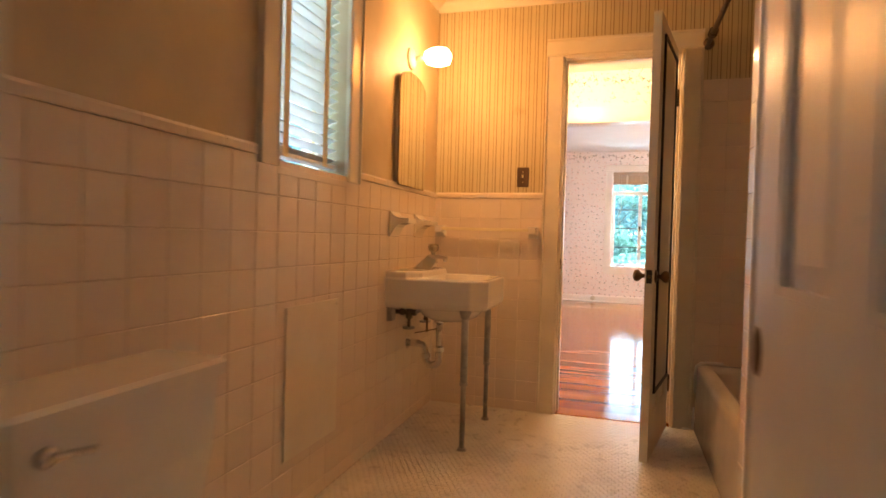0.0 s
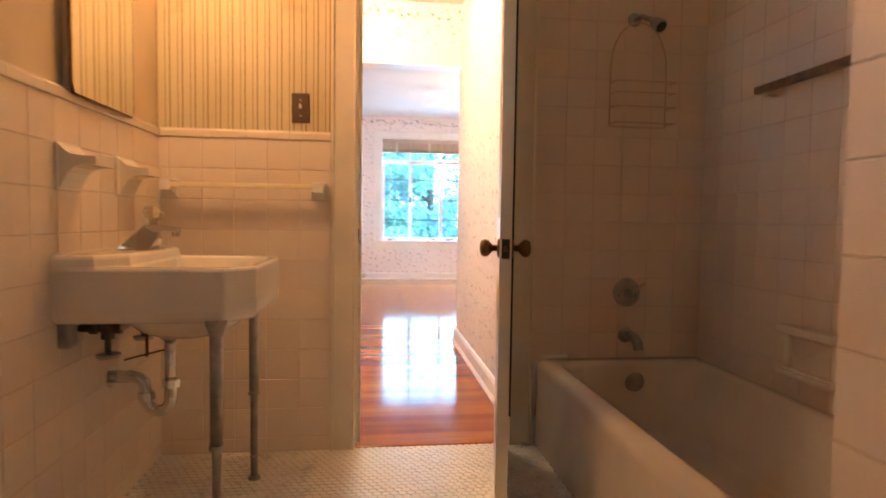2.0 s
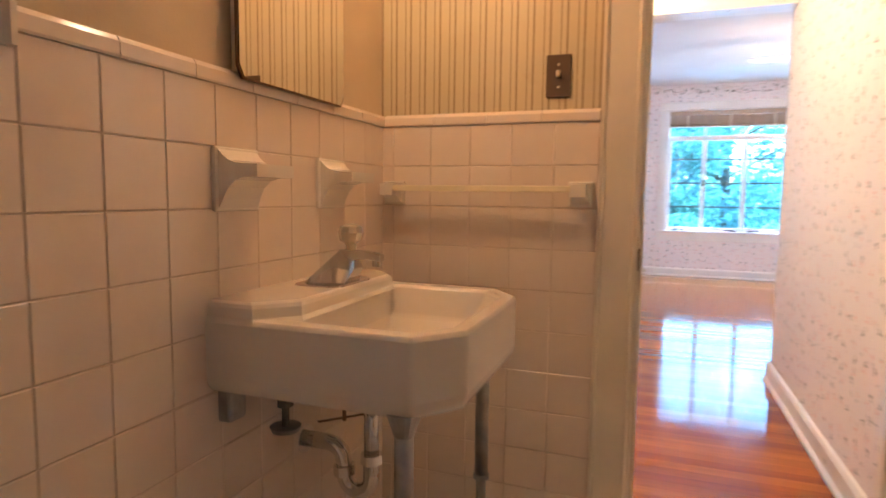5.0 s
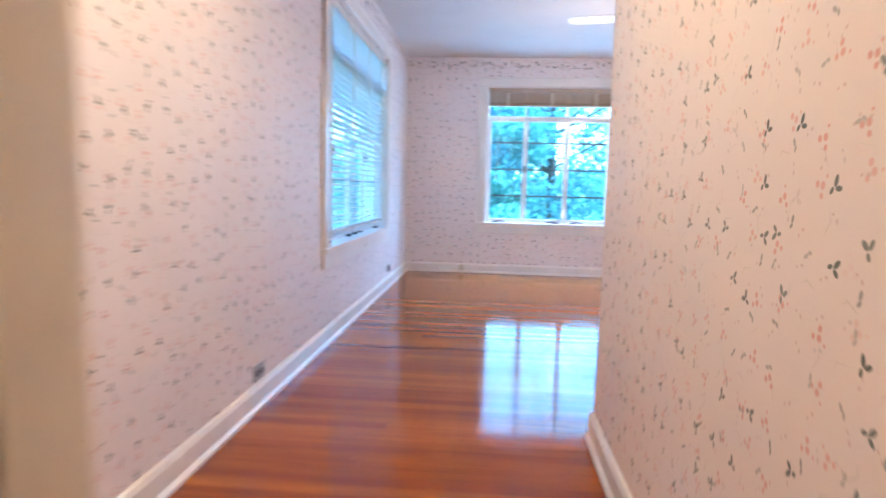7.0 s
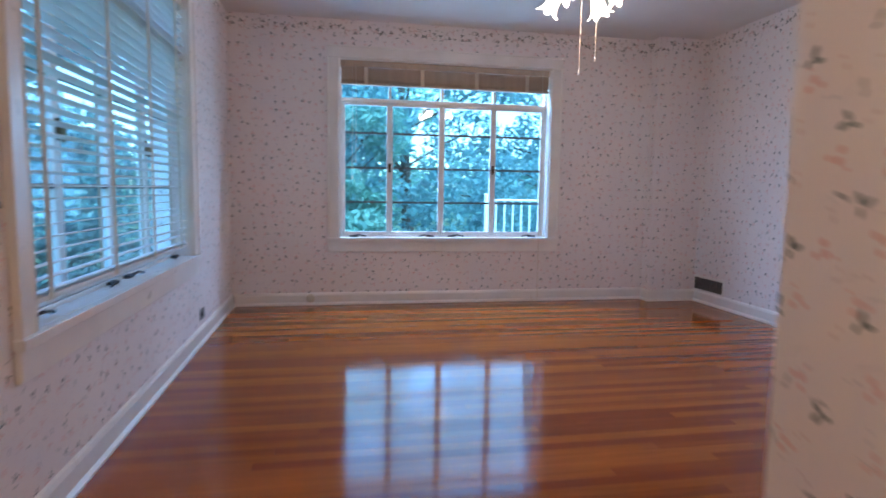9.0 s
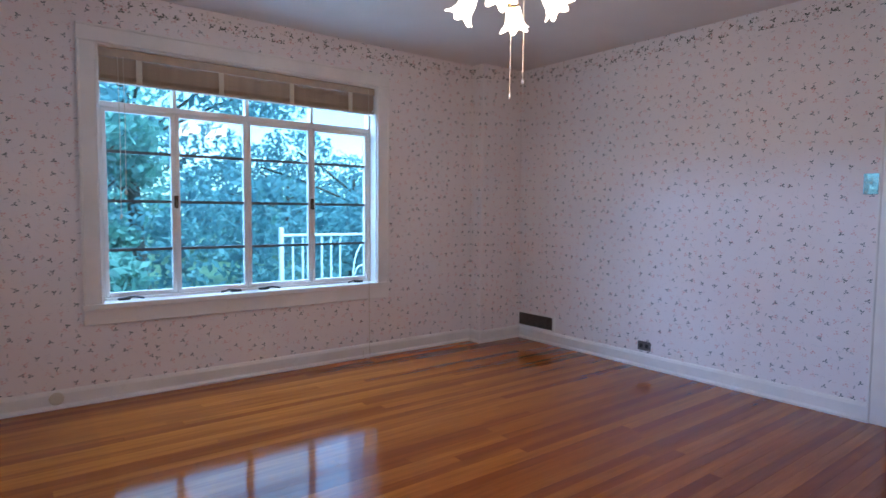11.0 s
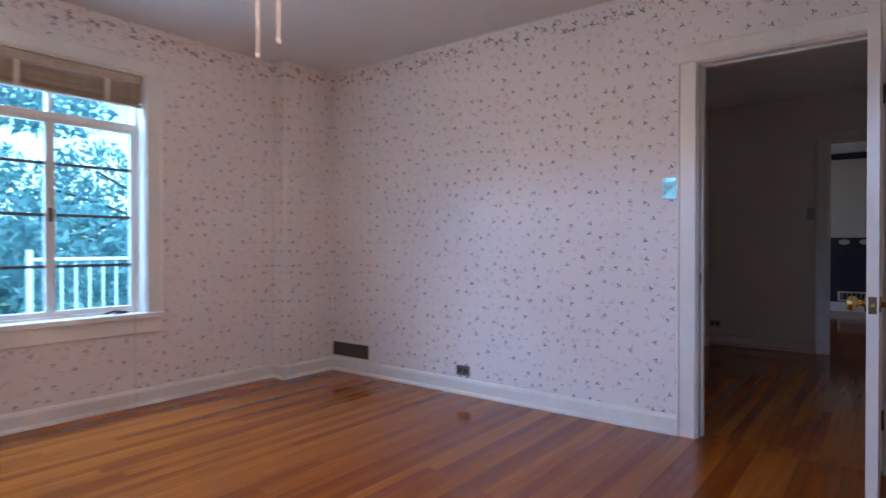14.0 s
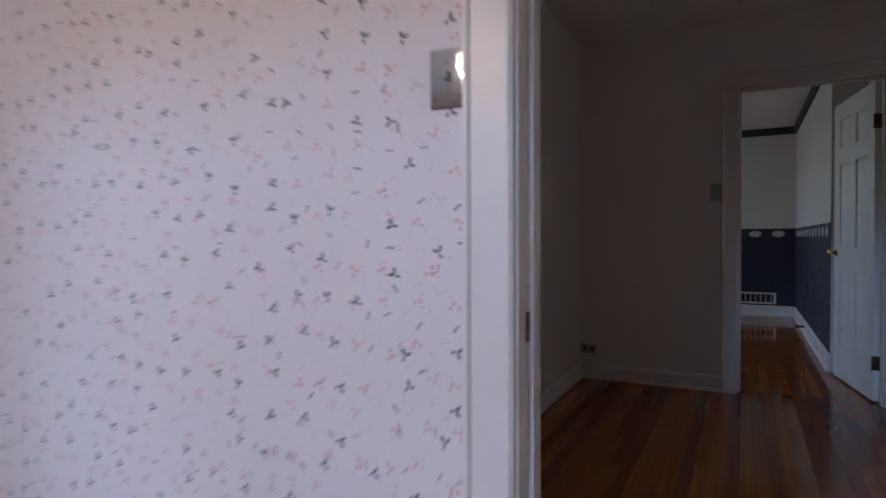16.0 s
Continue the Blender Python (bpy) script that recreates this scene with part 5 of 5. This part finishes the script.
def ceiling_fan():
    f = thing("ceiling_fan", "white ceiling fan with four lit tulip shades and pull chains", "ceiling fan", (2.225, 4.46, 0.04), turn=18)
    part("canopy", turned([(0.07, RC - 0.04), (0.068, RC - 0.07), (0.03, RC - 0.10)], 24), M_TRIM, f, smooth=True)
    part("motor", turned([(0.03, RC - 0.09), (0.03, 2.36), (0.10, 2.345), (0.115, 2.30), (0.11, 2.245), (0.07, 2.225), (0.05, 2.20)], 28), M_TRIM, f, smooth=True)
    for i in range(5):
        m = Matrix.Rotation(radians(72 * i + 10), 4, "Z")
        b = lofted([[(0.20, -0.05, 2.262), (0.20, 0.05, 2.274), (0.20, 0.05, 2.280), (0.20, -0.05, 2.268)], [(0.40, -0.065, 2.258), (0.40, 0.065, 2.276), (0.40, 0.065, 2.282), (0.40, -0.065, 2.264)],
                    [(0.60, -0.065, 2.258), (0.60, 0.065, 2.276), (0.60, 0.065, 2.282), (0.60, -0.065, 2.264)], [(0.645, -0.04, 2.262), (0.645, 0.04, 2.272), (0.645, 0.04, 2.278), (0.645, -0.04, 2.268)]])
        b.transform(m)
        bl = part("blade", b, M_TRIM, f, "white fan blade")
        ir = boxes((0.09, 0.24, -0.012, 0.012, 2.252, 2.262))
        ir.transform(m)
        part("blade_iron", ir, M_BRASS, bl)
    hub = part("light_hub", turned([(0.05, 2.225), (0.055, 2.19), (0.04, 2.14), (0.05, 2.11), (0.03, 2.08), (0.012, 2.06)], 24), M_BRASS, f, "polished brass light hub", True)
    for i in range(4):
        a = radians(90 * i + 20)
        m = Matrix.Rotation(a, 4, "Z")
        arm = tube([(0.04, 0, 2.13), (0.09, 0, 2.155), (0.128, 0, 2.140), (0.145, 0, 2.105)], 0.008, 10)
        arm.transform(m)
        ar = part("arm", arm, M_BRASS, f, "brass lamp arm", True)
        tip = Matrix.Rotation(a, 4, "Z") @ Matrix.Translation((0.145, 0, 2.105)) @ Matrix.Rotation(radians(146), 4, "Y") @ Matrix.Scale(0.78, 4)
        part("socket_cup", turned([(0.012, -0.005), (0.030, 0.005), (0.036, 0.03)], 18, tip), M_BRASS, ar, smooth=True)
        bm = bmesh.new()
        seg, rings = 36, []
        for r, z, wv in ((0.028, 0.022, 0), (0.042, 0.05, 0), (0.050, 0.085, 0.02), (0.052, 0.115, 0.06), (0.064, 0.145, 0.16), (0.080, 0.16, 0.22)):
            rings.append([bm.verts.new((r * (1 + wv * math.cos(6 * 2 * math.pi * k / seg)) * math.cos(2 * math.pi * k / seg), r * (1 + wv * math.cos(6 * 2 * math.pi * k / seg)) * math.sin(2 * math.pi * k / seg), z + 0.05 * wv * math.cos(6 * 2 * math.pi * k / seg))) for k in range(seg)])
        for p, q in zip(rings, rings[1:]):
            for k in range(seg):
                bm.faces.new((p[k], p[(k + 1) % seg], q[(k + 1) % seg], q[k]))
        bm.transform(tip)
        sh = part("shade", bm, M_SHADE, ar, "lit frosted tulip glass shade", True)
        so = sh.modifiers.new("thick", "SOLIDIFY")
        so.thickness = 0.003
        bulb = bmesh.new()
        bmesh.ops.create_uvsphere(bulb, u_segments=12, v_segments=8, radius=0.026, matrix=tip @ Matrix.Translation((0, 0, 0.085)))
        part("bulb", bulb, M_FANBULB, ar, "lit bulb", True)
    for x, y, z in ((-0.03, -0.03, 1.65), (0.07, -0.04, 1.73)):
        c = part("pull_chain", rods(((x, y, z), (x, y, 2.09), 0.0022), seg=6), M_TAPE, f, "thin pale pull cord")
        part("chain_knob", turned([(0.002, 0.0), (0.006, -0.008), (0.004, -0.02)], 10, Matrix.Translation((x, y, z))), M_TRIM, c)
    R = Matrix.Rotation(radians(18), 3, "Z")
    for i in range(4):
        a = radians(90 * i + 20)
        p = R @ Vector((0.20 * math.cos(a), 0.20 * math.sin(a), 0)) + Vector((2.225, 4.46, 2.0))
        point_lamp("fan_light", p, 2.6, WARM, 0.05)
    return f


M_SHADE = glow("lit_tulip_glass", (1.0, 0.93, 0.82), 2)
M_FANBULB = glow("lit_bulb", (1.0, 0.9, 0.75), 8)
ceiling_fan()

vt = thing("wall_vent", "brown metal wall vent in a white frame above the baseboard", "vent", (BEA - 0.0005, 6.286, 0.182), turn=90)
part("frame", boxes((-0.235, 0.235, 0.0, 0.006, 0.056, 0.076), (-0.235, 0.235, 0.0, 0.006, -0.072, -0.056), (-0.235, -0.205, 0.0, 0.006, -0.056, 0.056), (0.205, 0.235, 0.0, 0.006, -0.056, 0.056)), M_TRIM, vt)
part("backing", boxes((-0.205, 0.205, 0.0, 0.003, -0.056, 0.056)), M_DARK, vt)
for i in range(5):
    part("divider", boxes((-0.205 + 0.082 * i - 0.003, -0.205 + 0.082 * i + 0.003, 0.003, 0.009, -0.056, 0.056)), M_VENT, vt)
for i in range(9):
    part("slat", boxes((-0.205, 0.205, 0.003, 0.007, -0.052 + 0.012 * i, -0.045 + 0.012 * i)), M_VENT, vt)
switch("wall_outlet", "brown double outlet low on the wallpapered wall", (BEA, 5.146, 0.165), -90, 0.112, 0.07, M_GREYB := plain("dark_grey_plate", (0.14, 0.13, 0.13), 0.4, 0.2), M_DARK, True, True, "outlet")
switch("wall_outlet", "grey metal double outlet low on the wallpapered wall", (BW, 2.20, 0.155), 90, 0.112, 0.07, M_GREY, M_DARK, True, True, "outlet")
switch("wall_outlet", "brown double outlet near the window corner", (BW, 5.48, 0.185), 90, 0.112, 0.07, M_GREYB, M_DARK, True, True, "outlet")
switch("light_switch", "shiny chrome switch plate beside the bedroom doorway", (BEA, 3.733, 1.365), -90, 0.075, 0.12, M_PLATE, M_PLATE)
switch("light_switch", "grey switch plate on the hall wall", (HE, 3.374, 1.35), -90, 0.075, 0.118, M_GREY, M_GREY)
switch("wall_outlet", "grey outlet low on the hall wall", (HE, 4.236, 0.218), -90, 0.112, 0.07, M_GREY, M_GREY, True, True, "outlet")
rc = thing("round_plate", "round beige cable cover plate on the baseboard", "cover plate", (0.70, BN - 0.0185, 0.062))
part("disc", turned([(0.038, 0.0), (0.038, 0.004), (0.03, 0.009), (0.01, 0.010)], 22, Matrix.Rotation(radians(90), 4, "X")), M_TAPE, rc, smooth=True)

# ---- outdoors ----
gr = setting("ground", boxes((-60, 60, 6.9, 120, -0.75, -0.6)), M_GROUND, "shaded garden ground", "ground")
setting("ground_west", boxes((-60, -0.3, -60, 6.89, -0.75, -0.6)), M_GROUND, "shaded garden ground", "ground")


def leaf_cloud(seed, blobs, count, size, mat, name="crown", parent=None):
    rs = np.random.RandomState(seed)
    verts, faces = [], []
    w = np.array([b[3] * b[4] * b[5] for b in blobs]) ** 0.67
    w = w / w.sum()
    for _ in range(count):
        b = blobs[rs.choice(len(blobs), p=w)]
        d = rs.normal(size=3)
        d /= np.linalg.norm(d)
        r = rs.uniform(0.35, 1.0) ** 0.5
        c = np.array(b[:3]) + d * np.array(b[3:]) * r
        a = rs.normal(size=3)
        a /= np.linalg.norm(a)
        q = np.cross(a, rs.normal(size=3))
        q /= np.linalg.norm(q) + 1e-9
        s = size * rs.uniform(0.6, 1.3)
        i = len(verts)
        verts += [c - a * s, c + q * s * 0.42, c + a * s, c - q * s * 0.42]
        faces.append((i, i + 1, i + 2, i + 3))
    me = bpy.data.meshes.new(name)
    me.from_pydata([tuple(v) for v in verts], [], faces)
    me.materials.append(mat)
    ob = new(name, me)
    ob.parent = parent
    return ob


def tree(label, at, height, trunk, spread, seed, count, size, mat, low=0.3):
    rs = random.Random(seed)
    root = thing("tree", label, "tree", at)
    lean = (rs.uniform(-0.1, 0.1) * height, rs.uniform(-0.1, 0.1) * height)
    tr = tube([(0, 0, 0), (lean[0] * 0.3, lean[1] * 0.3, height * 0.3), (lean[0], lean[1], height * 0.75)], trunk, 8)
    for v in tr.verts:
        k = max(0.25, 1 - v.co.z / height)
        c = Vector((lean[0] * v.co.z / height, lean[1] * v.co.z / height, v.co.z))
        v.co = c + (v.co - c) * k
    t = part("trunk", tr, M_BARK, root)
    blobs = []
    for i in range(14):
        a = rs.uniform(0, 6.283)
        h = rs.uniform(low, 0.95) * height
        r = spread * rs.uniform(0.2, 0.85)
        e = (lean[0] * 0.6 + r * math.cos(a), lean[1] * 0.6 + r * math.sin(a), h)
        part("limb", tube([(lean[0] * h / height * 0.5, lean[1] * h / height * 0.5, h * 0.7), ((e[0]) * 0.6, e[1] * 0.6, h * 0.9), e], trunk * 0.18, 6), M_BARK, root)
        s = spread * rs.uniform(0.22, 0.42)
        blobs.append((*e, s, s, s * 0.7))
    leaf_cloud(seed, blobs, count, size, mat, "crown", root)
    return root


tree("broad leafy shade tree in the garden", (2.6, 14.5, -0.6), 7.0, 0.16, 3.4, 3, 12000, 0.095, M_LEAF)
tree("tall leafy tree behind the garden", (-1.2, 15.5, -0.6), 7.5, 0.20, 3.8, 8, 12000, 0.10, M_LEAF)
tree("young light green tree near the window", (1.0, 9.3, -0.6), 2.9, 0.05, 0.95, 21, 3000, 0.07, M_LEAFB, 0.25)
tree("leafy tree beyond the railing", (7.6, 15.5, -0.6), 3.4, 0.15, 2.8, 33, 7000, 0.085, M_LEAF, 0.15)
tree("dense leafy tree in the distance", (0.5, 21.0, -0.6), 5.6, 0.22, 5.0, 41, 9000, 0.12, M_LEAFB, 0.1)
tree("dense leafy tree in the distance", (9.5, 24.0, -0.6), 3.6, 0.2, 4.6, 47, 7000, 0.12, M_LEAF, 0.1)
tree("leafy tree outside the side window", (-9.5, 2.0, -0.6), 2.8, 0.15, 2.2, 55, 4500, 0.11, M_LEAFB, 0.1)
tree("leafy tree outside the side window", (-9.0, 12.5, -0.6), 3.0, 0.12, 2.2, 58, 6000, 0.12, M_LEAF, 0.1)
tree("leafy tree beside the house wall", (-5.2, 8.9, -0.6), 4.4, 0.12, 2.2, 62, 8000, 0.10, M_LEAF, 0.1)
tree("leafy tree outside the side window", (-6.5, 17.0, -0.6), 6.4, 0.16, 3.2, 66, 8000, 0.12, M_LEAF, 0.1)
tree("leafy tree outside the side window", (-4.2, 12.0, -0.6), 4.2, 0.12, 1.9, 69, 5000, 0.10, M_LEAF, 0.1)
tagged(leaf_cloud(91, [(-7.2 + 0.5 * math.sin(2.1 * y), y, 0.95 + 0.35 * math.sin(1.3 * y), 0.8, 0.9, 1.6) for y in range(-3, 24)], 26000, 0.11, M_LEAF, "hedge"), "tall green hedge beside the house", "hedge", kind="stuff")
fw = tagged(leaf_cloud(83, [(x, 29 + 2 * math.sin(x * 1.7), 0.6 + 0.9 * math.sin(x * 0.9) ** 2, 2.2, 1.5, 1.5) for x in range(-16, 26, 2)], 12000, 0.22, M_LEAFB, "woods"), "distant woods of pale green leaves", "woods", kind="stuff")
hg = tagged(leaf_cloud(71, [(x, 11.4 + 0.5 * math.sin(x), 0.45 + 0.35 * math.sin(2.3 * x), 0.9, 0.6, 1.25) for x in range(-5, 8)], 14000, 0.08, M_LEAF, "hedge"), "dense green hedge across the garden", "hedge", kind="stuff")
setting("deck", boxes((2.6, 6.2, 7.0, 8.2, -0.6, -0.02)), M_GREY, "grey side porch slab", "deck")


def railing():
    r = thing("porch_railing", "white iron porch railing with curved ornament", "railing", (0, 8.1, -0.02))
    part("top_rail", boxes((2.68, 5.4, -0.02, 0.02, 0.94, 0.965), bevel=0.004), M_RAIL, r)
    part("bottom_rail", boxes((2.68, 5.4, -0.015, 0.015, 0.08, 0.10)), M_RAIL, r)
    part("post", boxes((2.66, 2.70, -0.022, 0.022, 0, 1.03), bevel=0.004), M_RAIL, r)
    for i in range(6):
        x = 2.80 + 0.105 * i
        part("baluster", boxes((x - 0.008, x + 0.008, -0.008, 0.008, 0.10, 0.94)), M_RAIL, r)
    for k in range(3):
        cx = 3.72 + 0.5 * k
        for s in (-1, 1):
            part("scroll", tube([(cx + s * 0.24 * math.cos(radians(a)), 0, 0.52 + 0.40 * math.sin(radians(a))) for a in range(-80, 81, 16)], 0.009, 6), M_RAIL, r)
            part("scroll", tube([(cx + s * 0.12 + s * 0.1 * math.cos(radians(a)), 0, 0.52 + 0.1 * math.sin(radians(a))) for a in range(0, 331, 30)], 0.008, 6), M_RAIL, r)
        part("baluster", boxes((cx + 0.242, cx + 0.258, -0.008, 0.008, 0.10, 0.94)), M_RAIL, r)
    return r


railing()

# ---- tiles and boards ----
def tile_mesh(name, w, h, t, b):
    """A pillowed tile in the plane x, z, proud along -y."""
    bm = bmesh.new()
    def ring(i, y):
        return [bm.verts.new((x, y, z)) for x, z in ((-w / 2 + i, -h / 2 + i), (w / 2 - i, -h / 2 + i), (w / 2 - i, h / 2 - i), (-w / 2 + i, h / 2 - i))]
    r = [ring(0, 0), ring(0, -t + b), ring(b, -t)]
    for p, q in zip(r, r[1:]):
        for i in range(4):
            bm.faces.new((p[i], p[(i + 1) % 4], q[(i + 1) % 4], q[i]))
    bm.faces.new(r[-1])
    bmesh.ops.recalc_face_normals(bm, faces=bm.faces)
    me = bpy.data.meshes.new(name)
    bm.to_mesh(me)
    bm.free()
    me.materials.append(M_TILE)
    return me


PH, PV, GAP = 0.1215, 0.1175, 0.0017
CACHE = {}


def tiling(wall, axis, at, sign, u0, u1, z0, z1, skip=(), from_top=True, from_right=False):
    """Square tiles on a wall face, with cut ones at the ends; skip: rectangles left bare."""
    backing = bpy.data.objects[wall]
    lo, hi = sorted((at, at + sign * 0.0088))
    part("grout_bed", slab(axis, u0, u1, z0, z1, lo, hi, skip), M_GROUT, backing)
    turn = {("y", -1): 0, ("y", 1): 180, ("x", 1): 90, ("x", -1): -90}[(axis, sign)]
    rows, z = [], z1
    while z > z0 + 0.01:
        rows.append((max(z0, z - PV), z))
        z -= PV
    cols = []
    u = u1 if from_right else u0
    while (u > u0 + 0.01) if from_right else (u < u1 - 0.01):
        cols.append((max(u0, u - PH), u) if from_right else (u, min(u1, u + PH)))
        u += -PH if from_right else PH
    for a, b in cols:
        for c, d in rows:
            cu, cz = (a + b) / 2, (c + d) / 2
            if any(s[0] < cu < s[1] and s[2] < cz < s[3] for s in skip):
                continue
            w, h = round(b - a - GAP, 3), round(d - c - GAP, 3)
            if w < 0.006 or h < 0.006:
                continue
            if (w, h) not in CACHE:
                CACHE[(w, h)] = tile_mesh("tile", w, h, 0.008, min(0.0018, w / 3, h / 3))
            ob = new("tile", CACHE[(w, h)])
            ob.parent = backing
            p = (at + sign * 0.003, cu, cz) if axis == "x" else (cu, at + sign * 0.003, cz)
            j = 0.18
            ob.matrix_world = pose(*p, random.uniform(-j, j), 0, turn + random.uniform(-j, j))


def cap_row(wall, axis, at, sign, u0, u1, z0, z1, step=0.16):
    backing = bpy.data.objects[wall]
    n = max(1, round((u1 - u0) / step))
    for i in range(n):
        a, b = u0 + (u1 - u0) * i / n + 0.001, u0 + (u1 - u0) * (i + 1) / n - 0.001
        part("cap_tile", sweep([(0, z0), (0.014, z0), (0.016, z0 + 0.004), (0.016, z1 - 0.012), (0.010, z1 - 0.003), (0, z1)], a, b, along(axis, at, sign)), M_TILE, backing)


TOP, CAPZ = 1.232, 1.268
tiling("wall_bath_north", "y", 0.0, -1, 0.0, DX0 - 0.108, 0.0, TOP, from_right=True)
cap_row("wall_bath_north", "y", 0.0, -1, 0.017, DX0 - 0.108, TOP, CAPZ)
tiling("wall_bath_north", "y", 0.0, -1, DX1 + 0.108, BE, 0.0, 1.87)
tiling("wall_bath_west", "x", 0.0, 1, -2.9, -0.011, 0.0, TOP, skip=[(-1.72, -1.22, 1.185, 1.3)], from_right=True)
cap_row("wall_bath_west", "x", 0.0, 1, -1.108, 0.0, TOP, CAPZ)
cap_row("wall_bath_west", "x", 0.0, 1, -2.9, -1.832, TOP, CAPZ)
tiling("wall_bath_east", "x", BE, -1, -1.68, -0.011, 0.30, 1.87, from_right=True)
tiling("wall_bath_side", "x", TW, -1, -1.795, -1.683, 0.0, 1.95)


def hex_floor():
    """Small hexagonal floor tiles; those by the doorway are pieces of their own."""
    R = 0.0152
    pitch = R * math.sqrt(3) + 0.0022
    rowh = pitch * math.sqrt(3) / 2
    base = bpy.data.objects["floor_bath_base"]
    def hexagon(r, z):
        return [(r * math.cos(radians(60 * i + 30)), r * math.sin(radians(60 * i + 30)), z) for i in range(6)]
    one = hexagon(R, -0.004) + hexagon(R, -0.0008) + hexagon(R - 0.001, 0.0)
    fac = [(i, (i + 1) % 6, 6 + (i + 1) % 6, 6 + i) for i in range(6)] + [(6 + i, 6 + (i + 1) % 6, 12 + (i + 1) % 6, 12 + i) for i in range(6)] + [tuple(range(12, 18))]
    me1 = bpy.data.meshes.new("hex_tile")
    me1.from_pydata(one, [], fac)
    me1.materials.append(M_HEX)
    verts, faces, near, row = [], [], 0, 0
    y = -0.012
    while y > BS:
        x = 0.012 + (row % 2) * pitch / 2
        while x < 1.50:
            if y > -1.68 or x < 1.40:
                if near < 300 and 0.62 < x < 1.18 and y > -0.42:
                    ob = new("hex_tile", me1)
                    ob.parent = base
                    ob.location = (x, y, random.uniform(-0.0004, 0.0004))
                    near += 1
                else:
                    o = len(verts)
                    dz = random.uniform(-0.0004, 0.0004)
                    verts += [(a + x, b + y, c + dz) for a, b, c in one]
                    faces += [tuple(o + i for i in f) for f in fac]
            x += pitch
        y -= rowh
        row += 1
    me = bpy.data.meshes.new("hex_tiles")
    me.from_pydata(verts, [], faces)
    me.materials.append(M_HEX)
    ob = new("hex_tiles", me)
    ob.parent = base
    tagged(ob, "small white hexagonal floor tiles", kind="stuff")


hex_floor()


def planks(base_name, areas, single, width=0.06, seed=5):
    """Strip-wood floor boards along x; areas: x0, x1, y0, y1; single: the stretch whose boards are pieces of their own."""
    rs = random.Random(seed)
    base = bpy.data.objects[base_name]
    verts, faces, n = [], [], 0
    g, b, t = 0.00015, 0.0003, 0.012
    fac = [(0, 1, 5, 4), (1, 2, 6, 5), (2, 3, 7, 6), (3, 0, 4, 7), (4, 5, 9, 8), (5, 6, 10, 9), (6, 7, 11, 10), (7, 4, 8, 11), (8, 9, 10, 11)]
    for x0, x1, y0, y1 in areas:
        y = y0
        while y < y1 - 0.005:
            ye = min(y + width, y1)
            x = x0
            first = True
            while x < x1 - 0.01:
                xe = min(x1, x + (rs.uniform(0.5, 3.2) if first else rs.uniform(1.3, 3.6)))
                if x1 - xe < 0.4:
                    xe = x1
                first = False
                l, w, dz = xe - x, ye - y, rs.uniform(-0.00015, 0.0)
                pts = [(px, py, pz + dz) for i, pz in ((g, -t), (g, -b), (g + b, 0.0)) for px, py in ((i, i), (l - i, i), (l - i, w - i), (i, w - i))]
                if n < 300 and single[0] < (x + xe) / 2 < single[1] and single[2] < y < single[3]:
                    me = bpy.data.meshes.new("floor_board")
                    me.from_pydata(pts, [], fac)
                    me.materials.append(M_WOOD)
                    ob = new("floor_board", me)
                    ob.parent = base
                    ob.location = (x, y, 0)
                    n += 1
                else:
                    o = len(verts)
                    verts += [(px + x, py + y, pz) for px, py, pz in pts]
                    faces += [tuple(o + i for i in f) for f in fac]
                x = xe
            y = ye
    if verts:
        me = bpy.data.meshes.new("floor_boards")
        me.from_pydata(verts, [], faces)
        me.materials.append(M_WOOD)
        ob = new("floor_boards", me)
        ob.parent = base
        tagged(ob, "varnished strip-wood floor boards", kind="stuff")


planks("floor_bedroom_base", [(BW, VE, 0.13, VN), (BW, BEA, VN, BN), (BEA, BEA + 0.13, EY0, EY1)], (0, 5, 0.1, 7))
planks("floor_hall_base", [(BEA + 0.13, HE, HS, HN), (HE, HE + 0.12, HY0, HY1), (HE + 0.12, R2E, R2S, 6.4)], (4.4, 8, 2.0, 4.4), seed=9)

# unseen opening with a tinted sheet, added only to light the hall
hp = thing("hall_light_opening", "unseen opening added to light the hall, with a tinted sheet", "window")
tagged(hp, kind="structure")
# the sheet is invented; it warms the light that enters here
hg2 = part("curtain", boxes((5.6, 6.2, HS - 0.07, HS - 0.06, 1.0, 2.0)), M_HALL_TINT, hp, "thin tinted sheet that colours the added hall light")
